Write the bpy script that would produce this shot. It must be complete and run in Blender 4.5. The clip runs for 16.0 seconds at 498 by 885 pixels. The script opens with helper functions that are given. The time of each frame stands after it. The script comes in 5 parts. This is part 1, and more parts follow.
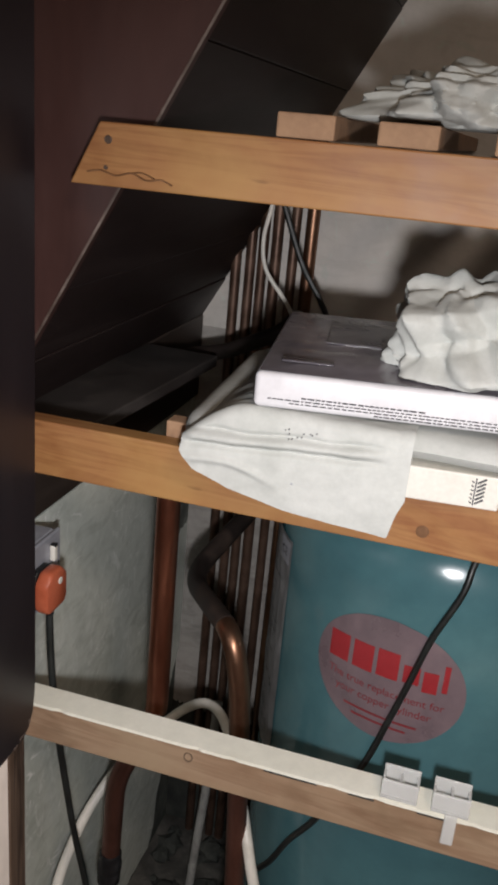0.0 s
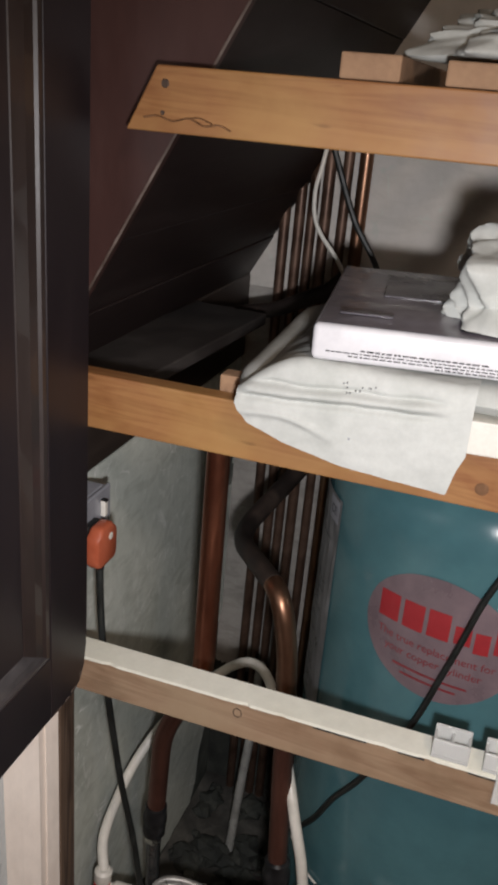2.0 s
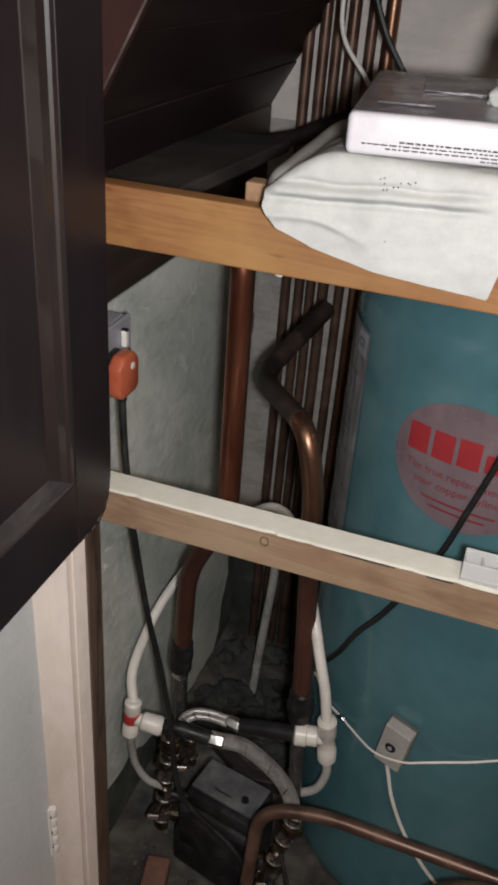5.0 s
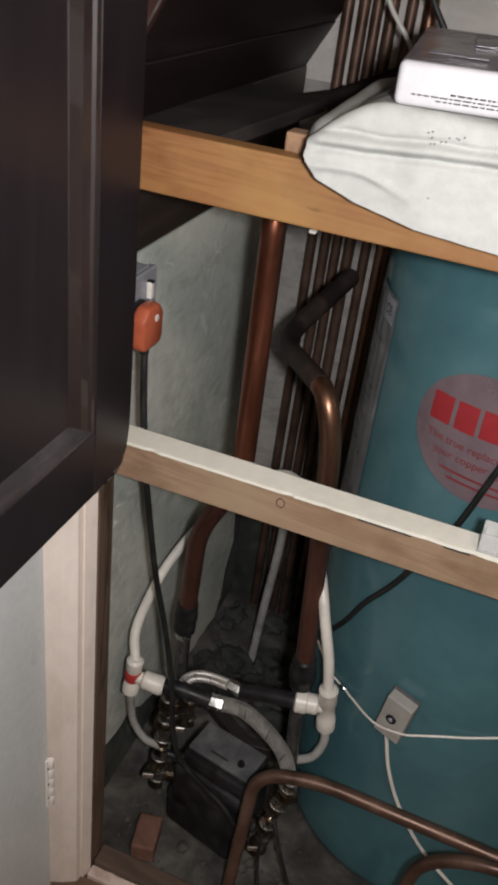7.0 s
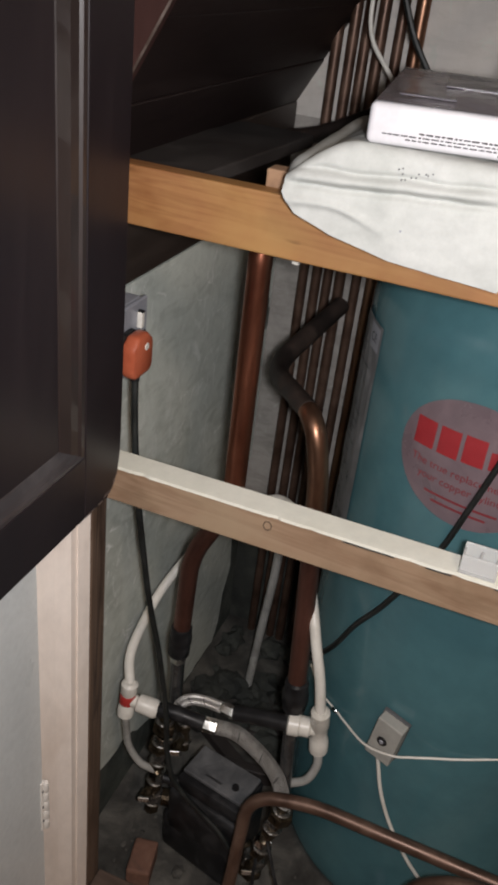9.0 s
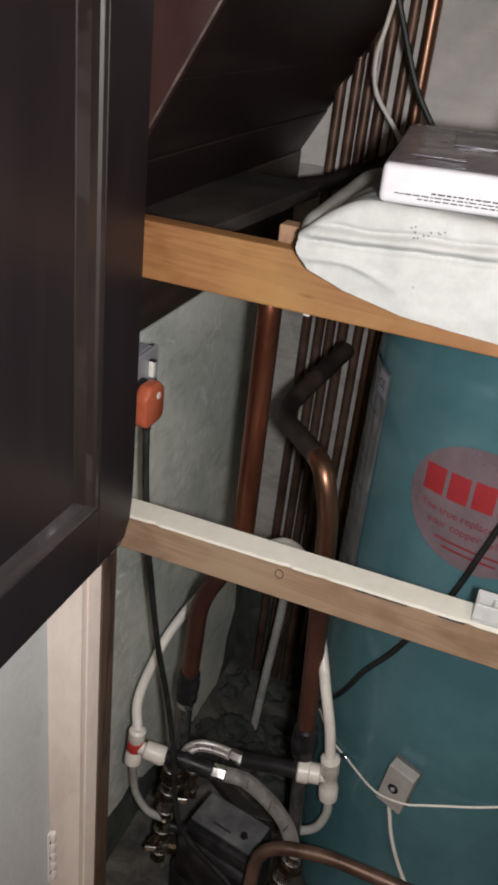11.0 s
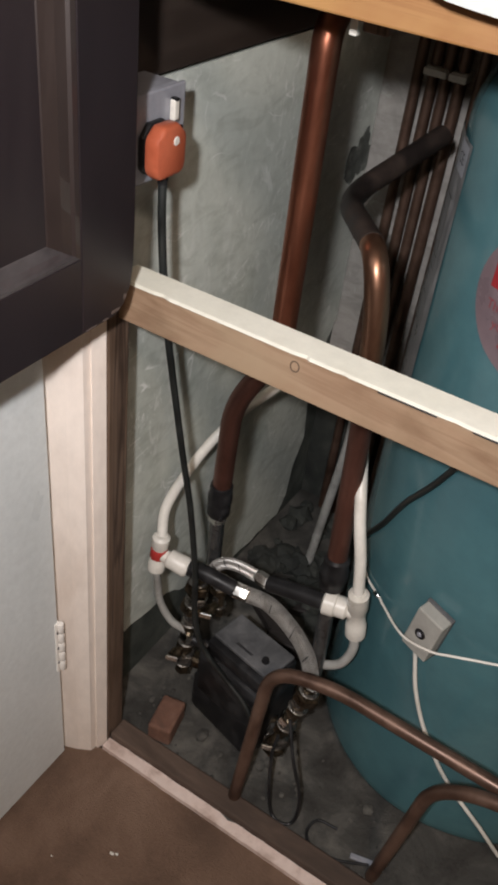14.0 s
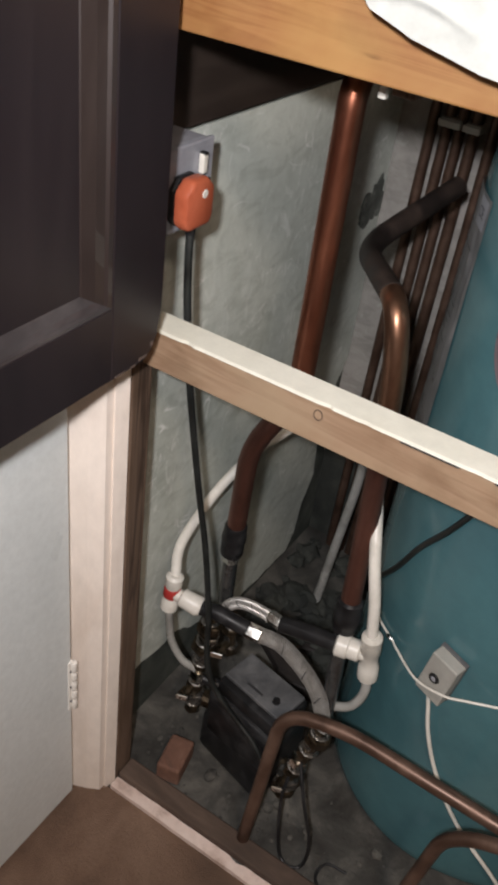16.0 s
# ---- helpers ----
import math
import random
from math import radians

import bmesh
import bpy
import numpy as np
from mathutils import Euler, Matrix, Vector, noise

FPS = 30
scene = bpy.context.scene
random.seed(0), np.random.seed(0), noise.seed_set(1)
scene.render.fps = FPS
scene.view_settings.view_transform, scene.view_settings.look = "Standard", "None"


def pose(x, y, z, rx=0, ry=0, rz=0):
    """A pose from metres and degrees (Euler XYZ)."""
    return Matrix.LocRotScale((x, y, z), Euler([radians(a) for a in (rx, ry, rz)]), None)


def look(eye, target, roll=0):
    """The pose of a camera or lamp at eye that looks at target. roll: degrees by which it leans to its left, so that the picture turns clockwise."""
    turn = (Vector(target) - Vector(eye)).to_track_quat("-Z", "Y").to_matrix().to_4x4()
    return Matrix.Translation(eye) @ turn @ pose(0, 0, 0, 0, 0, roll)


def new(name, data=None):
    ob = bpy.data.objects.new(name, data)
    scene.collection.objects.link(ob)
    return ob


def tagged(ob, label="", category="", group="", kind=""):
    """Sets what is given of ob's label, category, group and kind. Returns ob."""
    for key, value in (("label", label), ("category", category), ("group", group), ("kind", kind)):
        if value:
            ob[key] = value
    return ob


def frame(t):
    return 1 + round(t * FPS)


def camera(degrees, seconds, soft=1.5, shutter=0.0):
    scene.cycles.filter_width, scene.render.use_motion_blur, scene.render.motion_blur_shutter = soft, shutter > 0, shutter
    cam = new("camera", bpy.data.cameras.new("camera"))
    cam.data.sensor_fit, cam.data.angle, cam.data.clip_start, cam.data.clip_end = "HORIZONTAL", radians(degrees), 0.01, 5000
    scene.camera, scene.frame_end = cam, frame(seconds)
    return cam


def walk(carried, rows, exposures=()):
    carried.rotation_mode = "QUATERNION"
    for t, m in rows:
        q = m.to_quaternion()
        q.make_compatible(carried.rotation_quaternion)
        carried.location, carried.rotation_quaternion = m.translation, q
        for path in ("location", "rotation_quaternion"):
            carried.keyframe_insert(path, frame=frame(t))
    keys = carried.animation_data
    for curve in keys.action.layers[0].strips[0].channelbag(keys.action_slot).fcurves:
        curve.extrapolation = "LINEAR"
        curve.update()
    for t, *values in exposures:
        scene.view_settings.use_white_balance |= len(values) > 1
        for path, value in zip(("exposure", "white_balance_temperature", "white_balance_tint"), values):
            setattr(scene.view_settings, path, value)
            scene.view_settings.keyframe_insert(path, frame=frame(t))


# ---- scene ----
cam = camera(32.5, 16.0, soft=3.5, shutter=0.5)
PATH = [
    (0, (0.419, -0.677, 1.371), (-0.057, 1.139, 0.681), 5.2),
    (0.5, (0.409, -0.685, 1.372), (-0.067, 1.125, 0.668), 6.2),
    (1, (0.4, -0.687, 1.367), (-0.105, 1.102, 0.628), 6.7),
    (1.5, (0.403, -0.683, 1.366), (-0.129, 1.097, 0.626), 5.7),
    (2, (0.403, -0.676, 1.355), (-0.14, 1.089, 0.588), 4.9),
    (2.5, (0.406, -0.671, 1.344), (-0.137, 1.078, 0.541), 4.6),
    (3, (0.404, -0.67, 1.329), (-0.147, 1.052, 0.475), 4.5),
    (3.5, (0.402, -0.673, 1.313), (-0.145, 1.022, 0.403), 4.3),
    (4, (0.399, -0.675, 1.301), (-0.143, 0.994, 0.341), 4.0),
    (6.5, (0.389, -0.676, 1.276), (-0.104, 0.955, 0.228), 6.2),
    (7, (0.381, -0.681, 1.267), (-0.131, 0.934, 0.205), 7.5),
    (7.5, (0.385, -0.701, 1.263), (-0.142, 0.907, 0.197), 9.0),
    (8, (0.383, -0.703, 1.272), (-0.167, 0.903, 0.215), 8.5),
    (8.5, (0.401, -0.698, 1.274), (-0.154, 0.927, 0.248), 7.5),
    (9, (0.406, -0.695, 1.279), (-0.136, 0.945, 0.27), 6.9),
    (11.5, (0.387, -0.699, 1.295), (-0.17, 0.978, 0.36), 6.6),
    (12, (0.391, -0.685, 1.273), (-0.181, 0.963, 0.295), 8.0),
    (12.5, (0.414, -0.674, 1.257), (-0.182, 0.942, 0.24), 8.9),
    (13, (0.446, -0.604, 1.23), (-0.29, 0.92, 0.164), 3.4),
    (13.5, (0.471, -0.568, 1.205), (-0.29, 0.891, 0.068), 5.7),
    (14, (0.475, -0.572, 1.172), (-0.251, 0.811, -0.076), 7.6),
    (14.5, (0.47, -0.576, 1.18), (-0.251, 0.82, -0.058), 7.8),
    (15, (0.475, -0.571, 1.179), (-0.233, 0.838, -0.051), 7.7),
    (15.5, (0.468, -0.578, 1.183), (-0.249, 0.834, -0.038), 8.0),
    (16, (0.453, -0.585, 1.189), (-0.296, 0.833, -0.005), 8.3),
]
walk(cam, [(t, look(eye, target, roll)) for t, eye, target, roll in PATH],
     [(0.0, 0.07), (4.0, 0.04), (6.5, 0.17), (12.5, 0.2), (13.0, 0.32), (14.0, 0.65), (16.0, 0.67)])

# ---- light and exposure ----
world = bpy.data.worlds.new("hall_light")
scene.world = world
world.use_nodes = True
world.node_tree.nodes["Background"].inputs[0].default_value = (0.75, 0.8, 0.9, 1)
world.node_tree.nodes["Background"].inputs[1].default_value = 0.05

# the phone's torch, held beside the lens all along
torch = new("torch", bpy.data.lights.new("torch", "SPOT"))
torch.data.energy, torch.data.color, torch.data.shadow_soft_size = 27.8, (1.0, 0.968, 0.985), 0.02
torch.data.spot_size, torch.data.spot_blend = radians(108), 0.9
torch.matrix_world = look((0.443, -0.7, 1.285), (0.25, 0.2, 0.75))
# unseen lamp in the hall, added as dim warm fill for frame, doors and carpet
hall = new("hall_fill", bpy.data.lights.new("hall_fill", "AREA"))
hall.data.energy, hall.data.color, hall.data.size = 10.5, (1.0, 0.79, 0.635), 0.3
hall.matrix_world = look((1.1, -1.3, 2.28), (0.9, -1.1, 0))


# ---- materials ----
def nodes_of(name):
    m = bpy.data.materials.new(name)
    m.use_nodes = True
    nt = m.node_tree
    return m, nt, nt.nodes["Principled BSDF"]


def mapped(nt, scale=(1, 1, 1), kind="Object"):
    tc = nt.nodes.new("ShaderNodeTexCoord")
    mp = nt.nodes.new("ShaderNodeMapping")
    mp.inputs["Scale"].default_value = scale
    nt.links.new(tc.outputs[kind], mp.inputs[0])
    return mp.outputs[0]


def noise_of(nt, vec, scale, detail=6, rough=0.6, distort=0.0):
    n = nt.nodes.new("ShaderNodeTexNoise")
    n.inputs["Scale"].default_value, n.inputs["Detail"].default_value = scale, detail
    n.inputs["Roughness"].default_value, n.inputs["Distortion"].default_value = rough, distort
    nt.links.new(vec, n.inputs["Vector"])
    return n.outputs["Fac"]


def ramp_of(nt, fac, stops):
    r = nt.nodes.new("ShaderNodeValToRGB")
    while len(r.color_ramp.elements) < len(stops):
        r.color_ramp.elements.new(0.5)
    for e, (p, c) in zip(r.color_ramp.elements, stops):
        e.position, e.color = p, (*c, 1) if len(c) == 3 else c
    nt.links.new(fac, r.inputs[0])
    return r.outputs[0]


def mix_of(nt, fac, a, b, mode="MIX"):
    m = nt.nodes.new("ShaderNodeMix")
    m.data_type, m.blend_type = "RGBA", mode
    for key, v in ((0, fac), (6, a), (7, b)):
        if isinstance(v, (int, float)):
            m.inputs[key].default_value = v
        elif isinstance(v, tuple):
            m.inputs[key].default_value = (*v, 1)
        else:
            nt.links.new(v, m.inputs[key])
    return m.outputs[2]


def bump_of(nt, bsdf, height, strength, dist):
    b = nt.nodes.new("ShaderNodeBump")
    b.inputs["Strength"].default_value, b.inputs["Distance"].default_value = strength, dist
    nt.links.new(height, b.inputs["Height"])
    nt.links.new(b.outputs[0], bsdf.inputs["Normal"])


def surface(name, dark, mid, light, rough=0.6, metal=0.0, big=6.0, fine=90.0, bump=0.25, depth=0.001, spread=0.18, rough_spread=0.15, stretch=(1, 1, 1), coat=0.0):
    """A worn surface with large blotches, fine grain, uneven gloss and relief."""
    m, nt, b = nodes_of(name)
    v = mapped(nt, stretch)
    large, small = noise_of(nt, v, big, 5, 0.62, 0.4), noise_of(nt, v, fine, 8, 0.7)
    base = ramp_of(nt, large, ((0.5 - spread, dark), (0.5, mid), (0.5 + spread, light)))
    grain = ramp_of(nt, small, ((0.3, (0.86, 0.86, 0.86)), (0.7, (1.08, 1.08, 1.08))))
    nt.links.new(mix_of(nt, 0.6, base, grain, "MULTIPLY"), b.inputs["Base Color"])
    rg = ramp_of(nt, large, ((0.3, (rough - rough_spread,) * 3), (0.7, (min(1, rough + rough_spread),) * 3)))
    nt.links.new(rg, b.inputs["Roughness"])
    b.inputs["Metallic"].default_value = metal
    b.inputs["Coat Weight"].default_value = coat
    bump_of(nt, b, small, bump, depth)
    return m


def timber(name, dark, mid, light, axis=0, rough=0.55, grain=1.0, bump=0.3, stain=(0.5, 0.45, 0.4), worn=None):
    """Sawn wood with grain along one axis, growth bands and stains."""
    m, nt, b = nodes_of(name)
    fine = [90.0, 90.0, 90.0]
    fine[axis] = 3.0
    wide = [26.0, 26.0, 26.0]
    wide[axis] = 1.6
    v = mapped(nt, tuple(fine))
    w = mapped(nt, tuple(wide))
    lines, bands = noise_of(nt, v, 1.6, 6, 0.65), noise_of(nt, w, 1.0, 4, 0.5, 1.5)
    blot = noise_of(nt, mapped(nt), 9.0, 6, 0.6)
    wave = nt.nodes.new("ShaderNodeMath")
    wave.operation, wave.inputs[1].default_value = "MULTIPLY", 7.0
    nt.links.new(bands, wave.inputs[0])
    tri = nt.nodes.new("ShaderNodeMath")
    tri.operation, tri.inputs[1].default_value = "PINGPONG", 1.0
    nt.links.new(wave.outputs[0], tri.inputs[0])
    base = ramp_of(nt, tri.outputs[0], ((0.0, mid), (0.6, light), (1.0, dark)))
    base = mix_of(nt, 0.45 * grain, base, ramp_of(nt, lines, ((0.32, (0.55, 0.5, 0.45)), (0.6, (1.15, 1.15, 1.15)))), "MULTIPLY")
    base = mix_of(nt, 0.7, base, ramp_of(nt, blot, ((0.3, stain), (0.5, (1, 1, 1)))), "MULTIPLY")
    if worn:
        patch = [6.0, 6.0, 6.0]
        patch[axis] = 2.2
        rubbed = noise_of(nt, mapped(nt, tuple(patch)), 1.3, 6, 0.62, 0.8)
        base = mix_of(nt, ramp_of(nt, rubbed, ((0.45, (0, 0, 0)), (0.62, (0.5, 0.5, 0.5)))), base, worn)
        streak = noise_of(nt, mapped(nt, tuple(c * 1.4 for c in wide)), 1.7, 3, 0.5, 2.5)
        base = mix_of(nt, ramp_of(nt, streak, ((0.66, (0, 0, 0)), (0.74, (0.6, 0.6, 0.6)))), base, tuple(c * 0.45 for c in dark))
    nt.links.new(base, b.inputs["Base Color"])
    nt.links.new(ramp_of(nt, blot, ((0.3, (rough - 0.12,) * 3), (0.7, (min(1, rough + 0.15),) * 3))), b.inputs["Roughness"])
    bump_of(nt, b, lines, bump, 0.0006)
    return m


def plaster(name, paint, dirt, bare, rough=0.55, scrape=0.62, scratch=1.0, grime=0.5):
    """Old painted plaster: trowel relief, dirt, long pale scrapes."""
    m, nt, b = nodes_of(name)
    v = mapped(nt)
    blot, grit = noise_of(nt, v, 5.0, 8, 0.65, 0.6), noise_of(nt, v, 60.0, 8, 0.7)
    trowel = noise_of(nt, mapped(nt, (1, 2.6, 1.5)), 8.0, 7, 0.58, 2.6)
    where = noise_of(nt, v, 3.2, 3, 0.5)
    base = ramp_of(nt, blot, ((0.3, dirt), (0.5, paint), (0.72, tuple(min(1, c * 1.12) for c in paint))))
    marks = ramp_of(nt, trowel, ((scrape, (0, 0, 0)), (scrape + 0.05, (0.75, 0.75, 0.75))))
    marks = mix_of(nt, 1.0, marks, ramp_of(nt, where, ((0.42, (0.05, 0.05, 0.05)), (0.6, (1, 1, 1)))), "MULTIPLY")
    base = mix_of(nt, marks, base, bare)
    for seed, stretch in ((0.0, (1, 1.0, 2.2)), (3.7, (1, 2.4, 1.0))):
        line = noise_of(nt, mapped(nt, stretch), 7.0 + seed, 2, 0.4, 1.2)
        thin = ramp_of(nt, line, ((0.484, (0, 0, 0)), (0.494, (1, 1, 1)), (0.5, (1, 1, 1)), (0.51, (0, 0, 0))))
        some = ramp_of(nt, noise_of(nt, v, 15.0 + 2 * seed, 3, 0.6), ((0.54, (0, 0, 0)), (0.64, (1, 1, 1))))
        base = mix_of(nt, mix_of(nt, 1.0, thin, some, "MULTIPLY"), base, tuple(min(0.92, c * scratch) for c in bare))
    low = noise_of(nt, mapped(nt, (1, 1.4, 3.0)), 9.0, 5, 0.6, 1.5)
    base = mix_of(nt, grime, base, ramp_of(nt, low, ((0.36, (0.62, 0.63, 0.6)), (0.52, (1, 1, 1)))), "MULTIPLY")
    base = mix_of(nt, 0.6 * grime, base, ramp_of(nt, grit, ((0.35, (0.7, 0.7, 0.7)), (0.6, (1.08, 1.08, 1.08)))), "MULTIPLY")
    nt.links.new(base, b.inputs["Base Color"])
    b.inputs["Roughness"].default_value = rough
    add = nt.nodes.new("ShaderNodeMath")
    add.operation = "ADD"
    nt.links.new(trowel, add.inputs[0]), nt.links.new(grit, add.inputs[1])
    bump_of(nt, b, add.outputs[0], 0.18, 0.0016)
    return m


M_CARPET = surface("carpet", (0.105, 0.064, 0.043), (0.172, 0.106, 0.072), (0.225, 0.145, 0.102), 0.95, 0, 9, 260, 0.9, 0.004, 0.2, 0.03)
M_CONCRETE = surface("dusty_concrete", (0.024, 0.022, 0.019), (0.058, 0.056, 0.05), (0.135, 0.128, 0.112), 0.9, 0, 15, 130, 0.9, 0.003, 0.2, 0.05)
M_RENDER = surface("dark_render", (0.018, 0.02, 0.019), (0.036, 0.04, 0.035), (0.08, 0.084, 0.072), 0.85, 0, 14, 110, 0.8, 0.004, 0.2, 0.05)
M_FOOT = surface("greenish_render", (0.03, 0.036, 0.031), (0.068, 0.077, 0.066), (0.13, 0.14, 0.12), 0.85, 0, 14, 110, 0.8, 0.004, 0.2, 0.05)
M_WALL_GREEN = plaster("green_grey_plaster", (0.64, 0.68, 0.62), (0.5, 0.54, 0.48), (0.86, 0.89, 0.84), 0.4, 0.57, 1.05, 0.4)
M_WALL_WHITE = plaster("off_white_plaster", (0.63, 0.6, 0.56), (0.54, 0.52, 0.48), (0.55, 0.58, 0.53), 0.7, 0.6, 1.1, 0.22)
M_WALL_SHADE = plaster("shaded_grey_plaster", (0.38, 0.36, 0.335), (0.26, 0.25, 0.23), (0.45, 0.45, 0.42), 0.75, 0.6)
M_HALL = surface("hall_paint", (0.5, 0.46, 0.4), (0.56, 0.52, 0.46), (0.6, 0.56, 0.5), 0.7, 0, 3, 60, 0.1)
M_SOFFIT = surface("dark_stained_board", (0.0115, 0.0072, 0.007), (0.0185, 0.0118, 0.0112), (0.034, 0.0235, 0.0215), 0.5, 0, 5, 70, 0.25, 0.001, 0.2, 0.12, (1, 0.25, 1))
M_BEAM = surface("old_dark_beam", (0.022, 0.015, 0.012), (0.042, 0.03, 0.024), (0.085, 0.064, 0.05), 0.5, 0, 6, 70, 0.4, 0.0015, 0.2, 0.12, (1, 0.2, 1))
M_LEDGE = surface("dusty_dark_board", (0.016, 0.012, 0.011), (0.028, 0.023, 0.021), (0.055, 0.047, 0.043), 0.7, 0, 8, 90, 0.3, 0.001, 0.2, 0.08)
M_PALE_EDGE = surface("worn_pale_edge", (0.06, 0.042, 0.034), (0.11, 0.082, 0.07), (0.2, 0.16, 0.14), 0.5, 0, 20, 120, 0.2, 0.0006)
M_STRING = surface("red_brown_varnish", (0.03, 0.014, 0.012), (0.048, 0.021, 0.018), (0.068, 0.032, 0.027), 0.42, 0, 7, 80, 0.2, 0.001, 0.2, 0.1, (1, 1, 0.3))
M_DOOR_DARK = surface("dark_brown_gloss", (0.0092, 0.0063, 0.0076), (0.0148, 0.0102, 0.012), (0.0225, 0.0156, 0.017), 0.42, 0, 6, 60, 0.15, 0.0008, 0.2, 0.1, (1, 1, 0.25))
M_MOULD = surface("worn_brown_moulding", (0.014, 0.0095, 0.009), (0.023, 0.0155, 0.014), (0.05, 0.037, 0.033), 0.42, 0, 12, 120, 0.2, 0.0006, 0.27, 0.1, (1, 1, 0.3), 0.4)
# bottom moulding: paler than the side, dust and torch sheen both in the colour
M_MOULD_DUST_SHEEN = surface("dusty_sheen_moulding", (0.02, 0.016, 0.017), (0.036, 0.031, 0.032), (0.085, 0.076, 0.076), 0.5, 0, 16, 120, 0.2, 0.0006, 0.24, 0.1, (1, 0.4, 1), 0.3)
M_WHITE = surface("old_white_gloss", (0.7, 0.665, 0.6), (0.83, 0.8, 0.75), (0.86, 0.84, 0.8), 0.4, 0, 11, 140, 0.06, 0.0004, 0.3, 0.12, (1, 1, 0.5))
M_WHITE_COOL = surface("white_door_paint", (0.66, 0.7, 0.7), (0.74, 0.78, 0.78), (0.78, 0.82, 0.82), 0.35, 0, 3, 90, 0.08, 0.0005, 0.25, 0.08)
M_BROWN_EDGE = timber("dirty_brown_timber", (0.05, 0.03, 0.02), (0.11, 0.07, 0.045), (0.15, 0.1, 0.07), 2, 0.7)
M_PINE = timber("orange_pine", (0.242, 0.103, 0.036), (0.272, 0.121, 0.043), (0.302, 0.143, 0.052), 0, 0.55, 0.22, 0.2, (0.66, 0.52, 0.42), (0.39, 0.235, 0.08))
M_PINE_DULL = timber("dull_pine", (0.255, 0.162, 0.1), (0.285, 0.185, 0.115), (0.32, 0.215, 0.138), 0, 0.6, 0.3, 0.25, (0.5, 0.45, 0.4), (0.37, 0.285, 0.185))
M_CREAM = surface("cream_gloss", (0.7, 0.685, 0.57), (0.83, 0.82, 0.71), (0.87, 0.86, 0.76), 0.35, 0, 7, 60, 0.05, 0.0004, 0.3, 0.1)
M_FRAME = surface("warm_white_gloss", (0.68, 0.58, 0.5), (0.82, 0.735, 0.66), (0.85, 0.78, 0.71), 0.4, 0, 9, 70, 0.06, 0.0004, 0.3, 0.12, (1, 1, 0.4))
M_SILL = surface("pinkish_worn_paint", (0.42, 0.31, 0.26), (0.7, 0.57, 0.51), (0.76, 0.64, 0.58), 0.5, 0, 26, 140, 0.2, 0.0008, 0.2, 0.12)
M_SOOT = surface("soot_stain", (0.06, 0.064, 0.056), (0.11, 0.117, 0.104), (0.24, 0.255, 0.23), 0.9, 0, 40, 200, 0.3, 0.0006)
M_KNOT = surface("knot_wood", (0.09, 0.04, 0.016), (0.14, 0.066, 0.027), (0.2, 0.1, 0.045), 0.5, 0, 60, 200, 0.1, 0.0003)
M_ENDGRAIN = surface("sawn_end_grain", (0.2, 0.115, 0.065), (0.3, 0.18, 0.105), (0.36, 0.225, 0.135), 0.8, 0, 30, 220, 0.3, 0.0008)
M_BROWN_PLATE = surface("dirty_brown_plate", (0.04, 0.027, 0.02), (0.075, 0.05, 0.037), (0.13, 0.09, 0.068), 0.85, 0, 18, 160, 0.5, 0.0015, 0.2, 0.08, (0.3, 1, 1))
M_HOSE = surface("steel_braid", (0.26, 0.25, 0.235), (0.4, 0.39, 0.37), (0.54, 0.53, 0.51), 0.36, 0.6, 60, 300, 0.2, 0.0004, 0.2, 0.06)
M_HOSECORE = surface("grey_hose_core", (0.02, 0.02, 0.02), (0.034, 0.034, 0.034), (0.06, 0.06, 0.058), 0.2, 0.0, 60, 300, 0.2, 0.0004, 0.2, 0.06, (1, 1, 1), 0.7)
M_COPPER = surface("tarnished_copper", (0.19, 0.066, 0.04), (0.36, 0.14, 0.085), (0.55, 0.27, 0.16), 0.37, 0.93, 9, 160, 0.06, 0.0003, 0.25, 0.06, (1, 1, 0.5))
M_COPPER_BROWN = surface("brown_tarnished_copper", (0.1, 0.058, 0.04), (0.25, 0.135, 0.086), (0.48, 0.3, 0.19), 0.36, 0.92, 9, 160, 0.06, 0.0003, 0.25, 0.06, (1, 1, 0.5))
M_COPPER_RED = surface("dull_red_copper", (0.09, 0.042, 0.032), (0.175, 0.08, 0.06), (0.29, 0.145, 0.108), 0.45, 0.8, 12, 160, 0.08, 0.0003, 0.25, 0.06, (1, 1, 0.5))
M_COPPER_DARK = surface("dark_tarnished_copper", (0.075, 0.044, 0.032), (0.14, 0.085, 0.062), (0.21, 0.135, 0.1), 0.45, 0.6, 14, 160, 0.15, 0.0003)
M_LAG = surface("sooty_black_pipe", (0.014, 0.011, 0.01), (0.024, 0.018, 0.016), (0.05, 0.035, 0.028), 0.55, 0.1, 20, 150, 0.3, 0.0008)
M_TANK = surface("blue_green_foam_jacket", (0.05, 0.125, 0.145), (0.065, 0.155, 0.175), (0.085, 0.185, 0.2), 0.2, 0, 4, 40, 0.12, 0.0012, 0.22, 0.07)
M_STICKER = surface("faded_pink_sticker", (0.13, 0.098, 0.11), (0.165, 0.122, 0.135), (0.2, 0.145, 0.155), 0.35, 0, 10, 90, 0.1)
M_RED = surface("red_print", (0.24, 0.018, 0.022), (0.3, 0.024, 0.03), (0.35, 0.04, 0.045), 0.4, 0, 12, 90, 0.05)
M_DULLRED = surface("dull_red_print", (0.16, 0.024, 0.03), (0.2, 0.03, 0.036), (0.23, 0.04, 0.046), 0.45, 0, 12, 90, 0.05)
